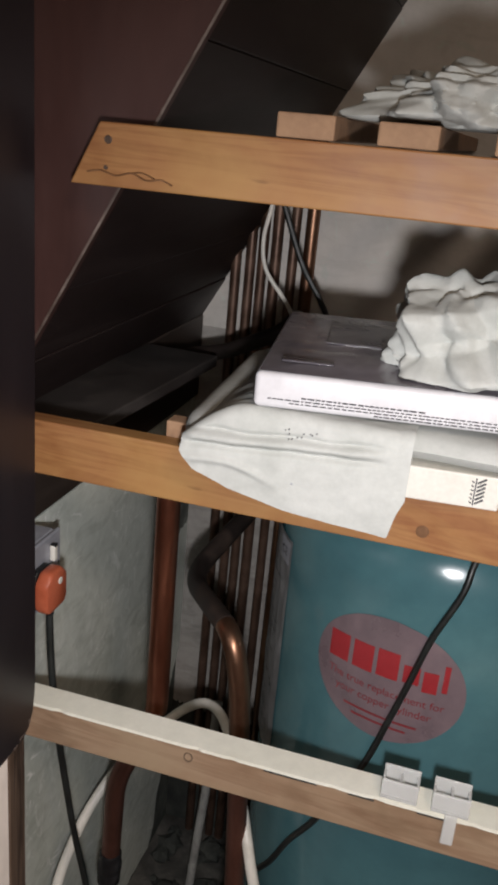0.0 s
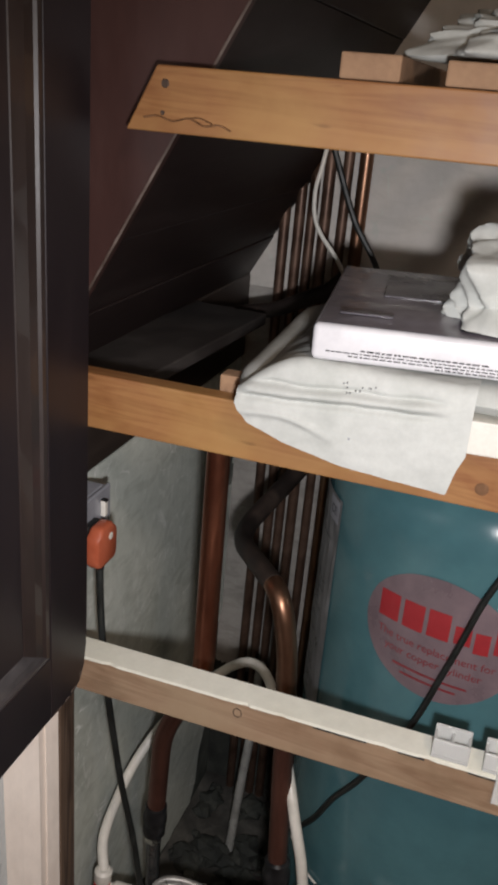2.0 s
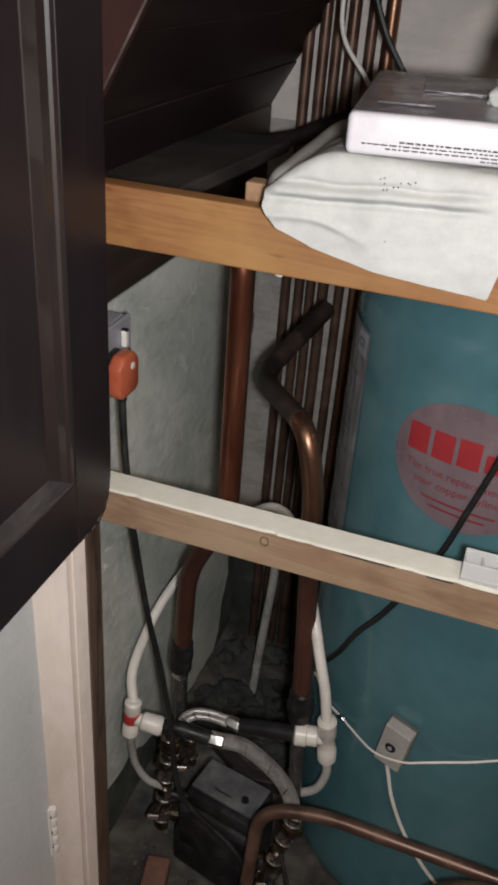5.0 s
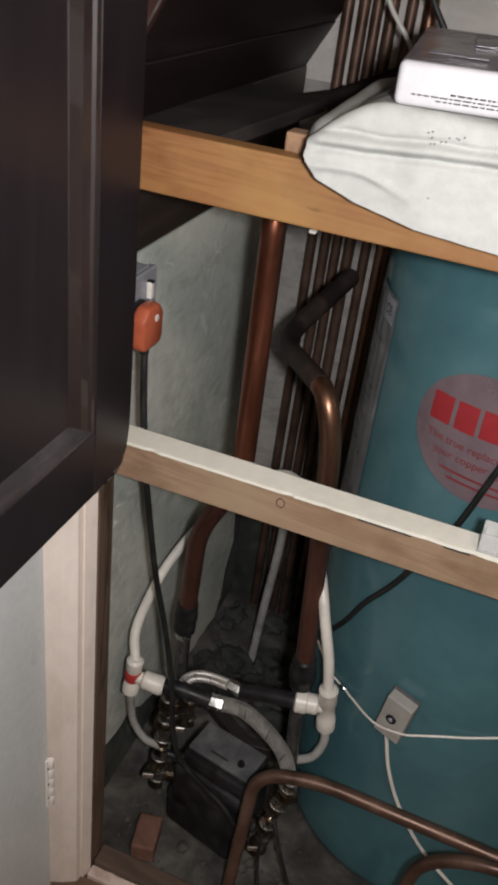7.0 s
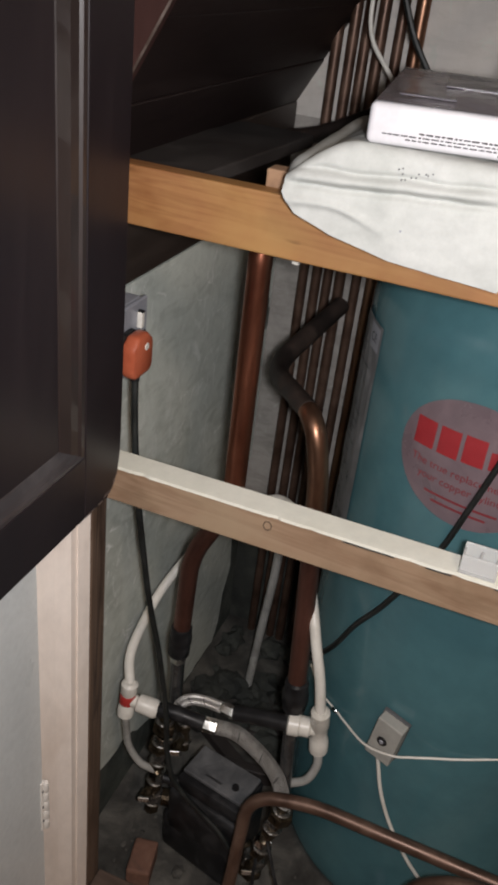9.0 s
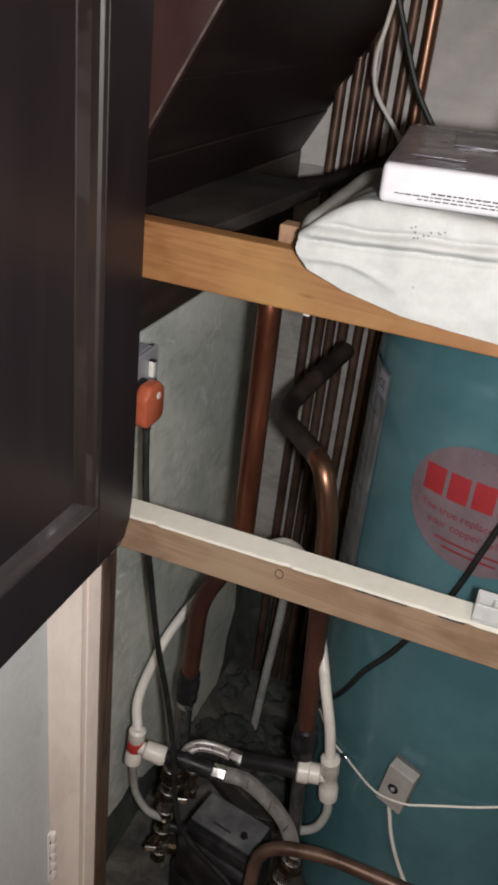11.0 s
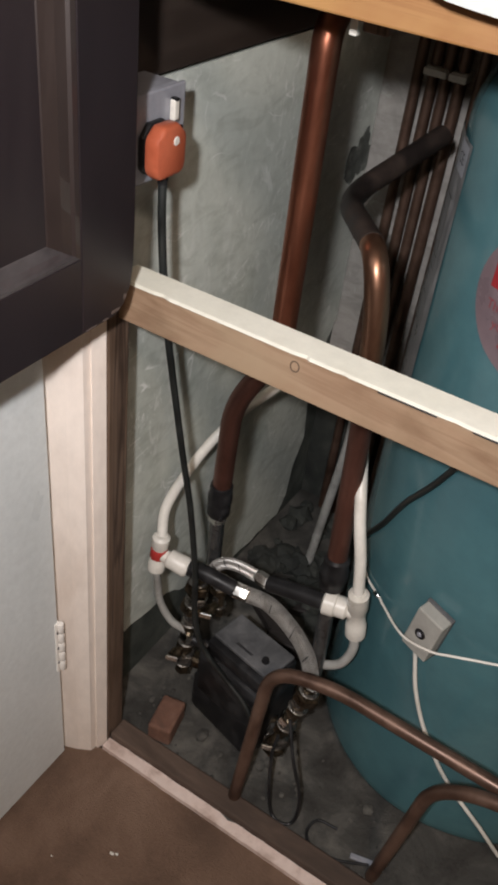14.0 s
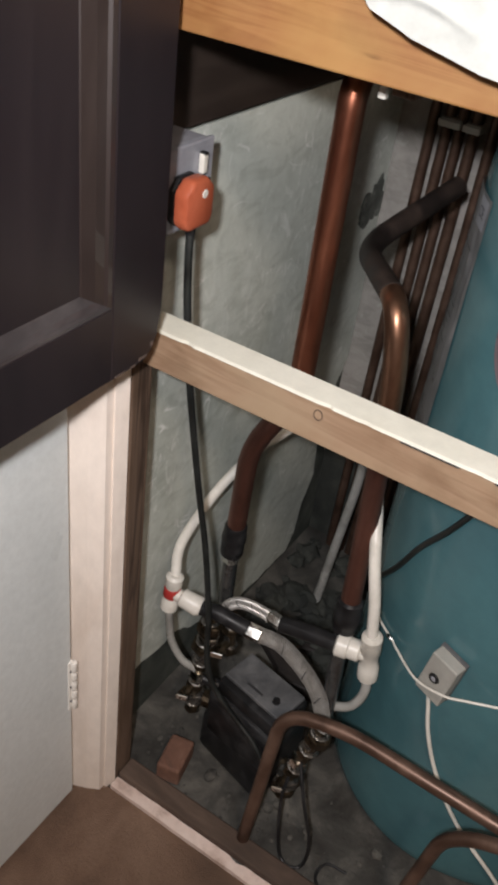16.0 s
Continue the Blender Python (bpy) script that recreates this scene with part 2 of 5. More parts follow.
M_LABEL = surface("grey_paper_label", (0.075, 0.077, 0.08), (0.135, 0.137, 0.14), (0.21, 0.212, 0.216), 0.4, 0.0, 14, 120, 0.3, 0.001)
M_INK = surface("dark_print", (0.02, 0.02, 0.022), (0.03, 0.03, 0.032), (0.045, 0.045, 0.045), 0.6, 0, 12, 90, 0.05)
M_CLOTH = surface("white_cotton", (0.38, 0.395, 0.37), (0.46, 0.475, 0.45), (0.51, 0.522, 0.5), 0.85, 0, 8, 120, 0.06, 0.0004, 0.2, 0.05)
M_CARD = surface("white_card", (0.58, 0.57, 0.5), (0.64, 0.62, 0.56), (0.68, 0.66, 0.6), 0.6, 0, 6, 200, 0.08, 0.0003)
M_PACK = surface("grey_plastic_wrap", (0.13, 0.12, 0.14), (0.2, 0.185, 0.21), (0.28, 0.265, 0.29), 0.24, 0, 9, 60, 0.3, 0.0012, 0.2, 0.1)
M_PACKDARK = surface("dark_grey_print", (0.06, 0.055, 0.065), (0.085, 0.078, 0.09), (0.11, 0.1, 0.12), 0.24, 0, 9, 60, 0.2, 0.001)
M_PAPER = surface("white_pack_side", (0.55, 0.545, 0.565), (0.62, 0.615, 0.635), (0.66, 0.655, 0.675), 0.4, 0, 7, 90, 0.12, 0.0006)
M_GREYMETAL = surface("grey_metal_clad", (0.24, 0.25, 0.28), (0.33, 0.34, 0.38), (0.42, 0.43, 0.47), 0.42, 0.25, 12, 150, 0.12, 0.0004)
M_WHITEPLASTIC = surface("white_plastic", (0.56, 0.54, 0.48), (0.69, 0.67, 0.61), (0.76, 0.74, 0.68), 0.38, 0, 14, 120, 0.06, 0.0003)
M_DULLPLASTIC = surface("dull_clear_plastic_pipe", (0.24, 0.24, 0.225), (0.34, 0.34, 0.32), (0.44, 0.44, 0.42), 0.3, 0, 14, 120, 0.06, 0.0003)
M_ORANGE = surface("orange_plastic", (0.34, 0.075, 0.035), (0.41, 0.1, 0.048), (0.47, 0.125, 0.062), 0.4, 0, 16, 140, 0.08, 0.0003)
M_BLACK = surface("black_plastic", (0.008, 0.008, 0.0085), (0.0145, 0.0145, 0.0155), (0.034, 0.034, 0.035), 0.42, 0, 25, 160, 0.15, 0.0004)
M_CABLE = surface("black_cable", (0.007, 0.008, 0.008), (0.011, 0.013, 0.0125), (0.022, 0.025, 0.024), 0.45, 0, 25, 160, 0.05, 0.0003)
M_CHROME = surface("dirty_chrome", (0.07, 0.066, 0.06), (0.2, 0.19, 0.175), (0.5, 0.49, 0.46), 0.3, 0.85, 40, 420, 0.6, 0.0012)
M_STEEL = surface("bright_nut_steel", (0.5, 0.5, 0.48), (0.66, 0.66, 0.63), (0.8, 0.8, 0.77), 0.22, 1.0, 30, 200, 0.05, 0.0003)
M_BRASS = surface("dirty_brass", (0.04, 0.031, 0.022), (0.1, 0.078, 0.052), (0.24, 0.19, 0.13), 0.35, 0.9, 30, 160, 0.2, 0.0005)
M_GREYPLATE = surface("grey_dusty_plate", (0.06, 0.062, 0.065), (0.1, 0.102, 0.106), (0.15, 0.152, 0.155), 0.55, 0, 25, 160, 0.2, 0.0005)
M_BRICK = surface("red_brick", (0.1, 0.052, 0.036), (0.16, 0.08, 0.054), (0.22, 0.125, 0.09), 0.9, 0, 20, 120, 0.6, 0.002)
M_REDTAPE = surface("red_tape", (0.35, 0.03, 0.03), (0.42, 0.04, 0.035), (0.48, 0.06, 0.05), 0.5, 0, 20, 120, 0.05)


def clear_plastic():
    m, nt, b = nodes_of("clear_plastic")
    b.inputs["Base Color"].default_value = (0.95, 0.96, 0.94, 1)
    b.inputs["Roughness"].default_value, b.inputs["Transmission Weight"].default_value, b.inputs["IOR"].default_value = 0.22, 0.55, 1.46
    bump_of(nt, b, noise_of(nt, mapped(nt), 120, 4), 0.1, 0.0004)
    return m


M_CLEAR = clear_plastic()
for dull in (M_BLACK, M_LAG, M_GREYPLATE, M_SOFFIT):
    dull.node_tree.nodes["Principled BSDF"].inputs["Specular IOR Level"].default_value = 0.25


# ---- building helpers ----
ORIGIN = {}


def thing(name, base, label="", category="", group="", kind=""):
    ob = new(name)
    ob.empty_display_size = 0.02
    ob.location = base
    ORIGIN[ob.name] = Vector(base)
    return tagged(ob, label, category, group, kind)


def part(name, bm, material, parent=None, label="", smooth=False, base=None):
    """Link a bmesh, built in world places, as one mesh object under a thing or part."""
    me = bpy.data.meshes.new(name)
    bmesh.ops.recalc_face_normals(bm, faces=bm.faces)
    if base is None:
        xs = [v.co for v in bm.verts]
        base = Vector((sum(c.x for c in xs) / len(xs), sum(c.y for c in xs) / len(xs), min(c.z for c in xs)))
    base = Vector(base)
    bmesh.ops.translate(bm, verts=bm.verts, vec=-base)
    bm.to_mesh(me)
    bm.free()
    for p in me.polygons:
        p.use_smooth = smooth
    if smooth:
        me.set_sharp_from_angle(angle=radians(40))
    me.materials.append(material)
    ob = new(name, me)
    ORIGIN[ob.name] = base
    ob.location = base
    if parent:
        ob.parent = parent
        ob.location = base - ORIGIN[parent.name]
    if label:
        ob["label"] = label
    return ob


def solo(name, bm, material, label="", category="", group="", kind="", smooth=False):
    return tagged(part(name, bm, material, None, "", smooth), label, category, group, kind)


def box(x0, x1, y0, y1, z0, z1, bevel=0.0015, seg=2, turn=0.0, lean=0.0, pivot=None):
    bm = bmesh.new()
    bmesh.ops.create_cube(bm, size=1, matrix=Matrix.Translation(((x0 + x1) / 2, (y0 + y1) / 2, (z0 + z1) / 2)) @ Matrix.Diagonal((x1 - x0, y1 - y0, z1 - z0, 1)))
    if bevel:
        bmesh.ops.bevel(bm, geom=bm.edges[:], offset=bevel, segments=seg, affect="EDGES", profile=0.5)
    if turn or lean:
        c = Vector(pivot or ((x0 + x1) / 2, (y0 + y1) / 2, (z0 + z1) / 2))
        bmesh.ops.rotate(bm, verts=bm.verts, cent=c, matrix=Euler((0, radians(lean), radians(turn))).to_matrix())
    return bm


def prism(poly, axis, a, b, bevel=0.0):
    """A polygon in the two other axes, in order, pushed out along axis from a to b."""
    bm = bmesh.new()
    put = {"x": lambda u, v, w: (w, u, v), "y": lambda u, v, w: (u, w, v), "z": lambda u, v, w: (u, v, w)}[axis]
    lo, hi = [bm.verts.new(put(u, v, a)) for u, v in poly], [bm.verts.new(put(u, v, b)) for u, v in poly]
    bm.faces.new(lo), bm.faces.new(hi[::-1])
    for i in range(len(poly)):
        j = (i + 1) % len(poly)
        bm.faces.new((lo[i], hi[i], hi[j], lo[j]))
    if bevel:
        bmesh.ops.recalc_face_normals(bm, faces=bm.faces)
        bmesh.ops.bevel(bm, geom=bm.edges[:], offset=bevel, segments=2, affect="EDGES", profile=0.5)
    return bm


def rounded(points, bend):
    """A polyline with its corners rounded."""
    pts = [Vector(p) for p in points]
    out = [pts[0]]
    for a, b, c in zip(pts, pts[1:], pts[2:]):
        d = min(bend, (a - b).length * 0.49, (c - b).length * 0.49)
        p, q = b + (a - b).normalized() * d, b + (c - b).normalized() * d
        for k in range(9):
            t = k / 8
            out.append(p * (1 - t) ** 2 + b * 2 * t * (1 - t) + q * t * t)
    out.append(pts[-1])
    return out


def flowing(points, n=10):
    """A smooth curve through the points."""
    pts = [Vector(p) for p in points]
    pts = [pts[0] * 2 - pts[1], *pts, pts[-1] * 2 - pts[-2]]
    out = []
    for p0, p1, p2, p3 in zip(pts, pts[1:], pts[2:], pts[3:]):
        for k in range(n):
            t = k / n
            out.append(0.5 * (2 * p1 + (p2 - p0) * t + (2 * p0 - 5 * p1 + 4 * p2 - p3) * t * t + (3 * p1 - p0 - 3 * p2 + p3) * t**3))
    return out + [pts[-2]]


def tube(path, r, seg=14, ripple=0.0, every=3):
    """A round tube along a path, closed at its ends."""
    bm = bmesh.new()
    path = [Vector(p) for p in path]
    path = [p for i, p in enumerate(path) if i == 0 or (p - path[i - 1]).length > 1e-5]
    side = None
    rings = []
    for i, p in enumerate(path):
        d = (path[min(i + 1, len(path) - 1)] - path[max(i - 1, 0)]).normalized()
        side = d.orthogonal().normalized() if side is None else (side - d * side.dot(d)).normalized()
        up = d.cross(side)
        rr = r + (ripple if i % every == 0 else 0)
        rings.append([bm.verts.new(p + (side * math.cos(2 * math.pi * k / seg) + up * math.sin(2 * math.pi * k / seg)) * rr) for k in range(seg)])
    for a, b in zip(rings, rings[1:]):
        for k in range(seg):
            bm.faces.new((a[k], a[(k + 1) % seg], b[(k + 1) % seg], b[k]))
    bm.faces.new(rings[0][::-1]), bm.faces.new(rings[-1])
    return bm


def turned(a, b, profile, seg=20):
    """A turned piece from a to b: profile rows of (share of the way, radius)."""
    a, b = Vector(a), Vector(b)
    d = (b - a).normalized()
    s = d.orthogonal().normalized()
    u = d.cross(s)
    bm = bmesh.new()
    rings = [[bm.verts.new(a.lerp(b, t) + (s * math.cos(2 * math.pi * k / seg) + u * math.sin(2 * math.pi * k / seg)) * r) for k in range(seg)] for t, r in profile]
    for p, q in zip(rings, rings[1:]):
        for k in range(seg):
            bm.faces.new((p[k], p[(k + 1) % seg], q[(k + 1) % seg], q[k]))
    bm.faces.new(rings[0][::-1]), bm.faces.new(rings[-1])
    return bm


def nut(a, b, r):
    return turned(a, b, ((0, r * 0.9), (0.12, r), (0.88, r), (1, r * 0.9)), 6)


# ---- the setting ----
YB, XL, FLOOR = 0.70, -0.045, -0.025
solo("floor", box(-1.3, 2.2, -2.2, -0.0146, -0.13, -0.032, 0), M_CARPET, "brown short-pile carpet of the hall", "carpet", kind="structure")
solo("cupboard_floor", box(-0.25, 1.1, 0.0, YB, -0.13, FLOOR, 0), M_CONCRETE, "dusty grey concrete floor inside the cupboard", "floor", kind="structure")
solo("wall_back", box(-0.25, 1.1, YB, YB + 0.1, -0.13, 2.35, 0), M_WALL_WHITE, "off-white plastered back wall of the cupboard", "wall", kind="structure")
# wall body, darker and greener than the plaster over it
solo("wall_left", box(-0.25, XL - 0.006, 0.036, YB, -0.13, 0.92, 0), M_FOOT, "dark greenish render at the foot of the side wall", "wall", kind="structure")
solo("wall_right", box(1.0, 1.1, 0.0, YB, -0.13, 2.35, 0), M_WALL_WHITE, "off-white plastered side wall", "wall", kind="structure")


def ragged_plaster():
    """The plaster coat of the side wall, broken off in a ragged line near the floor."""
    rnd = random.Random(4)
    low = [(0.036, 0.12), (0.08, 0.113), (0.2, 0.095), (0.3, 0.04), (0.42, 0.0), (0.58, -0.01), (0.606, 0.03), (0.615, 0.1), (0.645, 0.15), (0.628, 0.26), (0.65, 0.33), (0.672, 0.37), (YB - 0.006, 0.4)]
    poly = []
    for (ya, za), (yb, zb) in zip(low, low[1:]):
        for k in range(8):
            t = k / 8
            poly.append((ya + (yb - ya) * t, max(FLOOR, za + (zb - za) * t + rnd.uniform(-0.005, 0.005))))
    poly += [(YB - 0.006, 0.4), (YB - 0.006, 0.918), (0.036, 0.918)]
    return prism(poly, "x", XL - 0.0055, XL)


solo("wall_left_plaster", ragged_plaster(), M_WALL_GREEN, "grey-green painted plaster, scraped and marked", "wall", kind="structure")
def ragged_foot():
    """A dark strip along the foot of the back wall, its top edge ragged."""
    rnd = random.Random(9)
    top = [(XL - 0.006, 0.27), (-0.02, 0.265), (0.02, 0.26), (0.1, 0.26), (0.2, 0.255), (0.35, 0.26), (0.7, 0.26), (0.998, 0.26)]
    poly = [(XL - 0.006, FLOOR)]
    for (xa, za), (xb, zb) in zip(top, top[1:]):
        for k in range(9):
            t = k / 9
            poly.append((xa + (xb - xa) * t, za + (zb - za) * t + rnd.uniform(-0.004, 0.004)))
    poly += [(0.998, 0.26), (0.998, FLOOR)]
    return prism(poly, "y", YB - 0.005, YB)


# thin sheet that puts the shade below the middle shelf into the wall colour
solo("wall_back_shaded_part", box(XL - 0.006, 0.998, YB - 0.0025, YB, 0.2, 1.045, 0), M_WALL_SHADE, "grey plaster low on the back wall, shade under the shelf in its colour", "wall", kind="structure")
solo("wall_back_foot", ragged_foot(), M_RENDER, "dark ragged-topped strip low on the back wall", "wall", kind="structure")
solo("wall_head_beam", box(-0.25, XL + 0.004, 0.036, YB - 0.003, 0.922, 1.066, 0.003), M_BEAM, "dark stained timber beam on top of the side wall", "beam", kind="structure")


def slope(x):
    return 1.14 + 1.78 * x


def soffit_board(a, b, off):
    """One dark board under the stairs, its lower edge a little rounded."""
    n, along = Vector((-1.78, 0, 1)).normalized(), Vector((1, 0, 1.78)).normalized()
    lo, hi = Vector((a + 0.0002, 0, slope(a + 0.0002))) + n * off, Vector((b - 0.0002, 0, slope(b - 0.0002))) + n * off
    poly = [lo + n * 0.0016, lo + n * 0.0005 + along * 0.0006, lo + along * 0.0024, hi - along * 0.0008, hi + n * 0.001, hi + n * 0.03, lo + n * 0.03]
    return prism([(p.x, p.z) for p in poly], "y", 0.0455, YB - 0.003)


soffit = thing("soffit", (0.1, 0.36, 1.3), "dark stained sloping boards under the staircase", "ceiling", kind="structure")
xs = [-0.16, -0.1, -0.052, -0.005, 0.041, 0.1, 0.165, 0.23, 0.3, 0.38, 0.47, 0.56, 0.66]
for i, (a, b) in enumerate(zip(xs, xs[1:])):
    part("board", soffit_board(a, b, (0.001, 0.002, 0.0012, 0.0024)[i % 4]), M_SOFFIT, soffit)
solo("stair_string", prism([(-0.16, slope(-0.16)), (0.66, slope(0.66)), (0.66, 2.35), (-0.16, 2.35)], "y", 0.036, 0.045, 0.001), M_STRING, "red-brown varnished sloping stair panel", "panel", kind="structure")
solo("string_edge_trim", prism([(-0.155, slope(-0.155) - 0.001), (0.655, slope(0.655) - 0.001), (0.655, slope(0.655) + 0.003), (-0.155, slope(-0.155) + 0.0035)], "y", 0.0335, 0.0355), M_PALE_EDGE, "worn pale edge of the stair panel", "trim", kind="structure")
solo("ledge_board", box(-0.05, 0.058, 0.07, 0.44, 1.052, 1.068, 0.002, 2, -4), M_LEDGE, "dark board lying on the beam under the stairs", "board")

# left jamb of the cupboard front
solo("architrave", prism([(-0.075, 0.03), (-0.075, -0.05), (-0.056, -0.05), (-0.052, -0.046), (-0.028, -0.036), (-0.011, -0.0265), (-0.0092, -0.0165), (-0.0078, -0.0165), (-0.0064, -0.0185), (0.0, -0.003), (-0.002, 0.0), (-0.02, 0.0), (-0.02, 0.03)], "z", -0.032, 0.757, 0.0), M_FRAME, "chipped cream-white moulded door frame", "door frame", kind="structure")
solo("jamb_post", box(-0.0195, 0.0, 0.0005, 0.0345, -0.03, 2.3, 0.002), M_BROWN_EDGE, "dirty brown bare timber inside the jamb", "post", kind="structure")


def chipped_sill():
    """A thin painted strip, its two long edges worn and chipped."""
    rnd = random.Random(17)
    front, back, x = [], [], 0.001
    while x < 1.0:
        front.append((x, -0.0145 + rnd.uniform(-0.0006, 0.0006)))
        back.append((x, 0.0035 - (rnd.uniform(0.002, 0.006) if rnd.random() < 0.07 else rnd.uniform(0, 0.001))))
        x += rnd.uniform(0.004, 0.016)
    return prism(front + back[::-1], "z", -0.034, -0.0235)


solo("sill", chipped_sill(), M_SILL, "chipped pinkish-white painted threshold strip", "threshold", kind="structure")
solo("sill_plate", box(0.001, 1.0, 0.004, 0.036, -0.034, -0.012, 0.003), M_BROWN_PLATE, "dirty brown timber plate behind the threshold", "threshold", kind="structure")
solo("front_wall_right", box(1.0, 2.2, -0.03, 0.07, -0.13, 2.35, 0), M_HALL, "plain painted hall wall", "wall", kind="structure")
solo("front_wall_left", box(-1.3, -0.075, -0.03, 0.06, -0.13, 2.35, 0), M_HALL, "plain painted hall wall", "wall", kind="structure")
solo("front_wall_top", box(0.001, 1.0, -0.03, 0.03, 1.95, 2.35, 0), M_HALL, "plain painted hall wall", "wall", kind="structure")
solo("wall_hall_left", box(-1.4, -1.3, -2.3, 0.06, -0.13, 2.35, 0), M_HALL, "plain painted hall wall", "wall", kind="structure")
solo("wall_hall_right", box(2.2, 2.3, -2.3, 0.06, -0.13, 2.35, 0), M_HALL, "plain painted hall wall", "wall", kind="structure")
solo("wall_hall_back", box(-1.3, 2.2, -2.3, -2.2, -0.13, 2.35, 0), M_HALL, "plain painted hall wall", "wall", kind="structure")
solo("ceiling", box(-1.4, 2.3, -2.3, YB + 0.1, 2.35, 2.45, 0), M_HALL, "plain white ceiling", "ceiling", kind="structure")


def worn_strip(x0, x1, y0, y1, z0, z1, seed, amount):
    """A coat of paint on a rail with a chipped front edge."""
    rnd = random.Random(seed)
    poly, x = [], x0
    while x < x1:
        poly.append((x, y0 + (rnd.uniform(0.4, 1.0) * amount if rnd.random() < 0.14 else rnd.uniform(0, 0.12) * amount)))
        x += rnd.uniform(0.003, 0.013)
    poly.append((x1, y0))
    poly += [(x1, y1), (x0, y1)]
    return prism(poly, "z", z0, z1)


rail = thing("cross_rail", (0.5, 0.028, 0.718), "bare timber cross rail with a chipped white-painted top", "rail", kind="structure")
part("rail_timber", box(0.0005, 1.0, 0.0145, 0.042, 0.718, 0.7625, 0.0015), M_PINE_DULL, rail)
part("paint_coat", worn_strip(0.001, 0.999, 0.0117, 0.0437, 0.7628, 0.7668, 3, 0.0025), M_CREAM, rail, "thick chipped white paint")
ring = [(0.203 + 0.0045 * math.cos(a * 0.5236), 0.0144, 0.7495 + 0.0055 * math.sin(a * 0.5236)) for a in range(13)]
part("knot", tube(ring, 0.0006, 6), M_BROWN_EDGE, rail, "ring mark of an old nail hole")
for x, w in ((0.285, 0.055), (0.372, 0.026), (0.44, 0.03)):
    part("crack", box(x, x + w, 0.0112, 0.0125, 0.7613, 0.7626, 0), M_INK, rail, "dark gap under the paint edge")
smudge = []
for k in range(48):
    a = 2 * math.pi * k / 48
    r = 1 + 0.5 * noise.noise(Vector((math.cos(a) * 1.3, math.sin(a) * 1.3, 4))) + 0.28 * noise.noise(Vector((math.cos(a) * 5, math.sin(a) * 5, 9)))
    smudge.append((min(YB - 0.007, 0.653 + 0.042 * r * math.cos(a)), 0.7 + 0.036 * r * math.sin(a)))
solo("soot_mark", prism(smudge, "x", XL, XL + 0.0008), M_SOOT, "dark ragged scorch mark on the side wall", "stain", kind="structure")

# ---- doors ----
upper_door = thing("upper_cupboard_door", (0.023, -0.2, 0.757), "dark brown panelled cupboard door, standing open", "door")
DY, DX, STILE, LOW = -0.0125, 0.0405, 0.07, 0.7605
part("hinge_stile", prism([(DY - STILE, LOW), (DY - 0.026, LOW), (DY - 0.014, LOW + 0.007), (DY - 0.005, LOW + 0.022), (DY - 0.001, LOW + 0.045), (DY, LOW + 0.075), (DY, 1.92), (DY - STILE, 1.92)], "x", 0.012, DX, 0.001), M_DOOR_DARK, upper_door)
part("free_stile", box(0.012, DX, -0.46, -0.402, LOW, 1.92, 0.003), M_DOOR_DARK, upper_door)
part("bottom_rail", box(0.012, DX - 0.0004, -0.402, DY - STILE, LOW + 0.0002, 0.833, 0.0006), M_DOOR_DARK, upper_door)
part("top_rail", box(0.012, DX - 0.0004, -0.402, DY - STILE, 1.85, 1.92, 0.003), M_DOOR_DARK, upper_door)
part("panel", box(0.016, DX - 0.012, -0.38, DY - STILE - 0.02, 0.847, 1.83, 0), M_DOOR_DARK, upper_door)


def moulding(which):
    """One length of the sloping moulding round the panel, mitred at the corner."""
    steps = [(d, DX - h) for d, h in ((0.0, 0.0012), (0.005, 0.0018), (0.007, 0.0044), (0.016, 0.0062), (0.0275, 0.0108), (0.0285, 0.0118))]
    bm = bmesh.new()
    ends = []
    for far in (0, 1):
        row = []
        for d, x in steps:
            y, z = DY - STILE - 0.0001 - d, 0.8332 + d * 0.62
            row.append(bm.verts.new((x, y, 1.85) if which == "side" and far else (x, -0.402, z) if far else (x, y, z)))
        ends.append(row)
    for k in range(len(steps) - 1):
        bm.faces.new((ends[0][k], ends[0][k + 1], ends[1][k + 1], ends[1][k]))
    made = bmesh.ops.extrude_face_region(bm, geom=bm.faces[:])
    for v in made["geom"]:
        if isinstance(v, bmesh.types.BMVert):
            v.co.x = 0.0162
    return bm


for y, z, w, h in ((DY - 0.02, LOW + 0.0035, 0.012, 0.003), (DY - 0.036, LOW + 0.0005, 0.008, 0.0022), (DY - 0.052, LOW + 0.0005, 0.014, 0.0018), (DY - 0.011, LOW + 0.012, 0.004, 0.005)):
    part("paint_chip", box(DX - 0.0006, DX + 0.0003, y - w, y, z, z + h, 0.0002, 1), M_PALE_EDGE, upper_door, "pale chipped edge")
part("side_moulding", moulding("side"), M_MOULD, upper_door, "worn lighter brown moulding")
part("bottom_moulding", moulding("bottom"), M_MOULD_DUST_SHEEN, upper_door, "dusty worn brown moulding with torch sheen in its colour")

lower_door = thing("lower_cupboard_door", (-0.047, -0.25, -0.022), "white-painted flush cupboard door, standing open", "door")
part("leaf", box(-0.0595, -0.0385, -0.48, -0.054, -0.022, 0.748, 0.002), M_WHITE_COOL, lower_door)
hinge = part("hinge", box(-0.0415, -0.0365, -0.0605, -0.0515, 0.181, 0.279, 0.001), M_WHITE, lower_door, "paint-clogged white butt hinge")
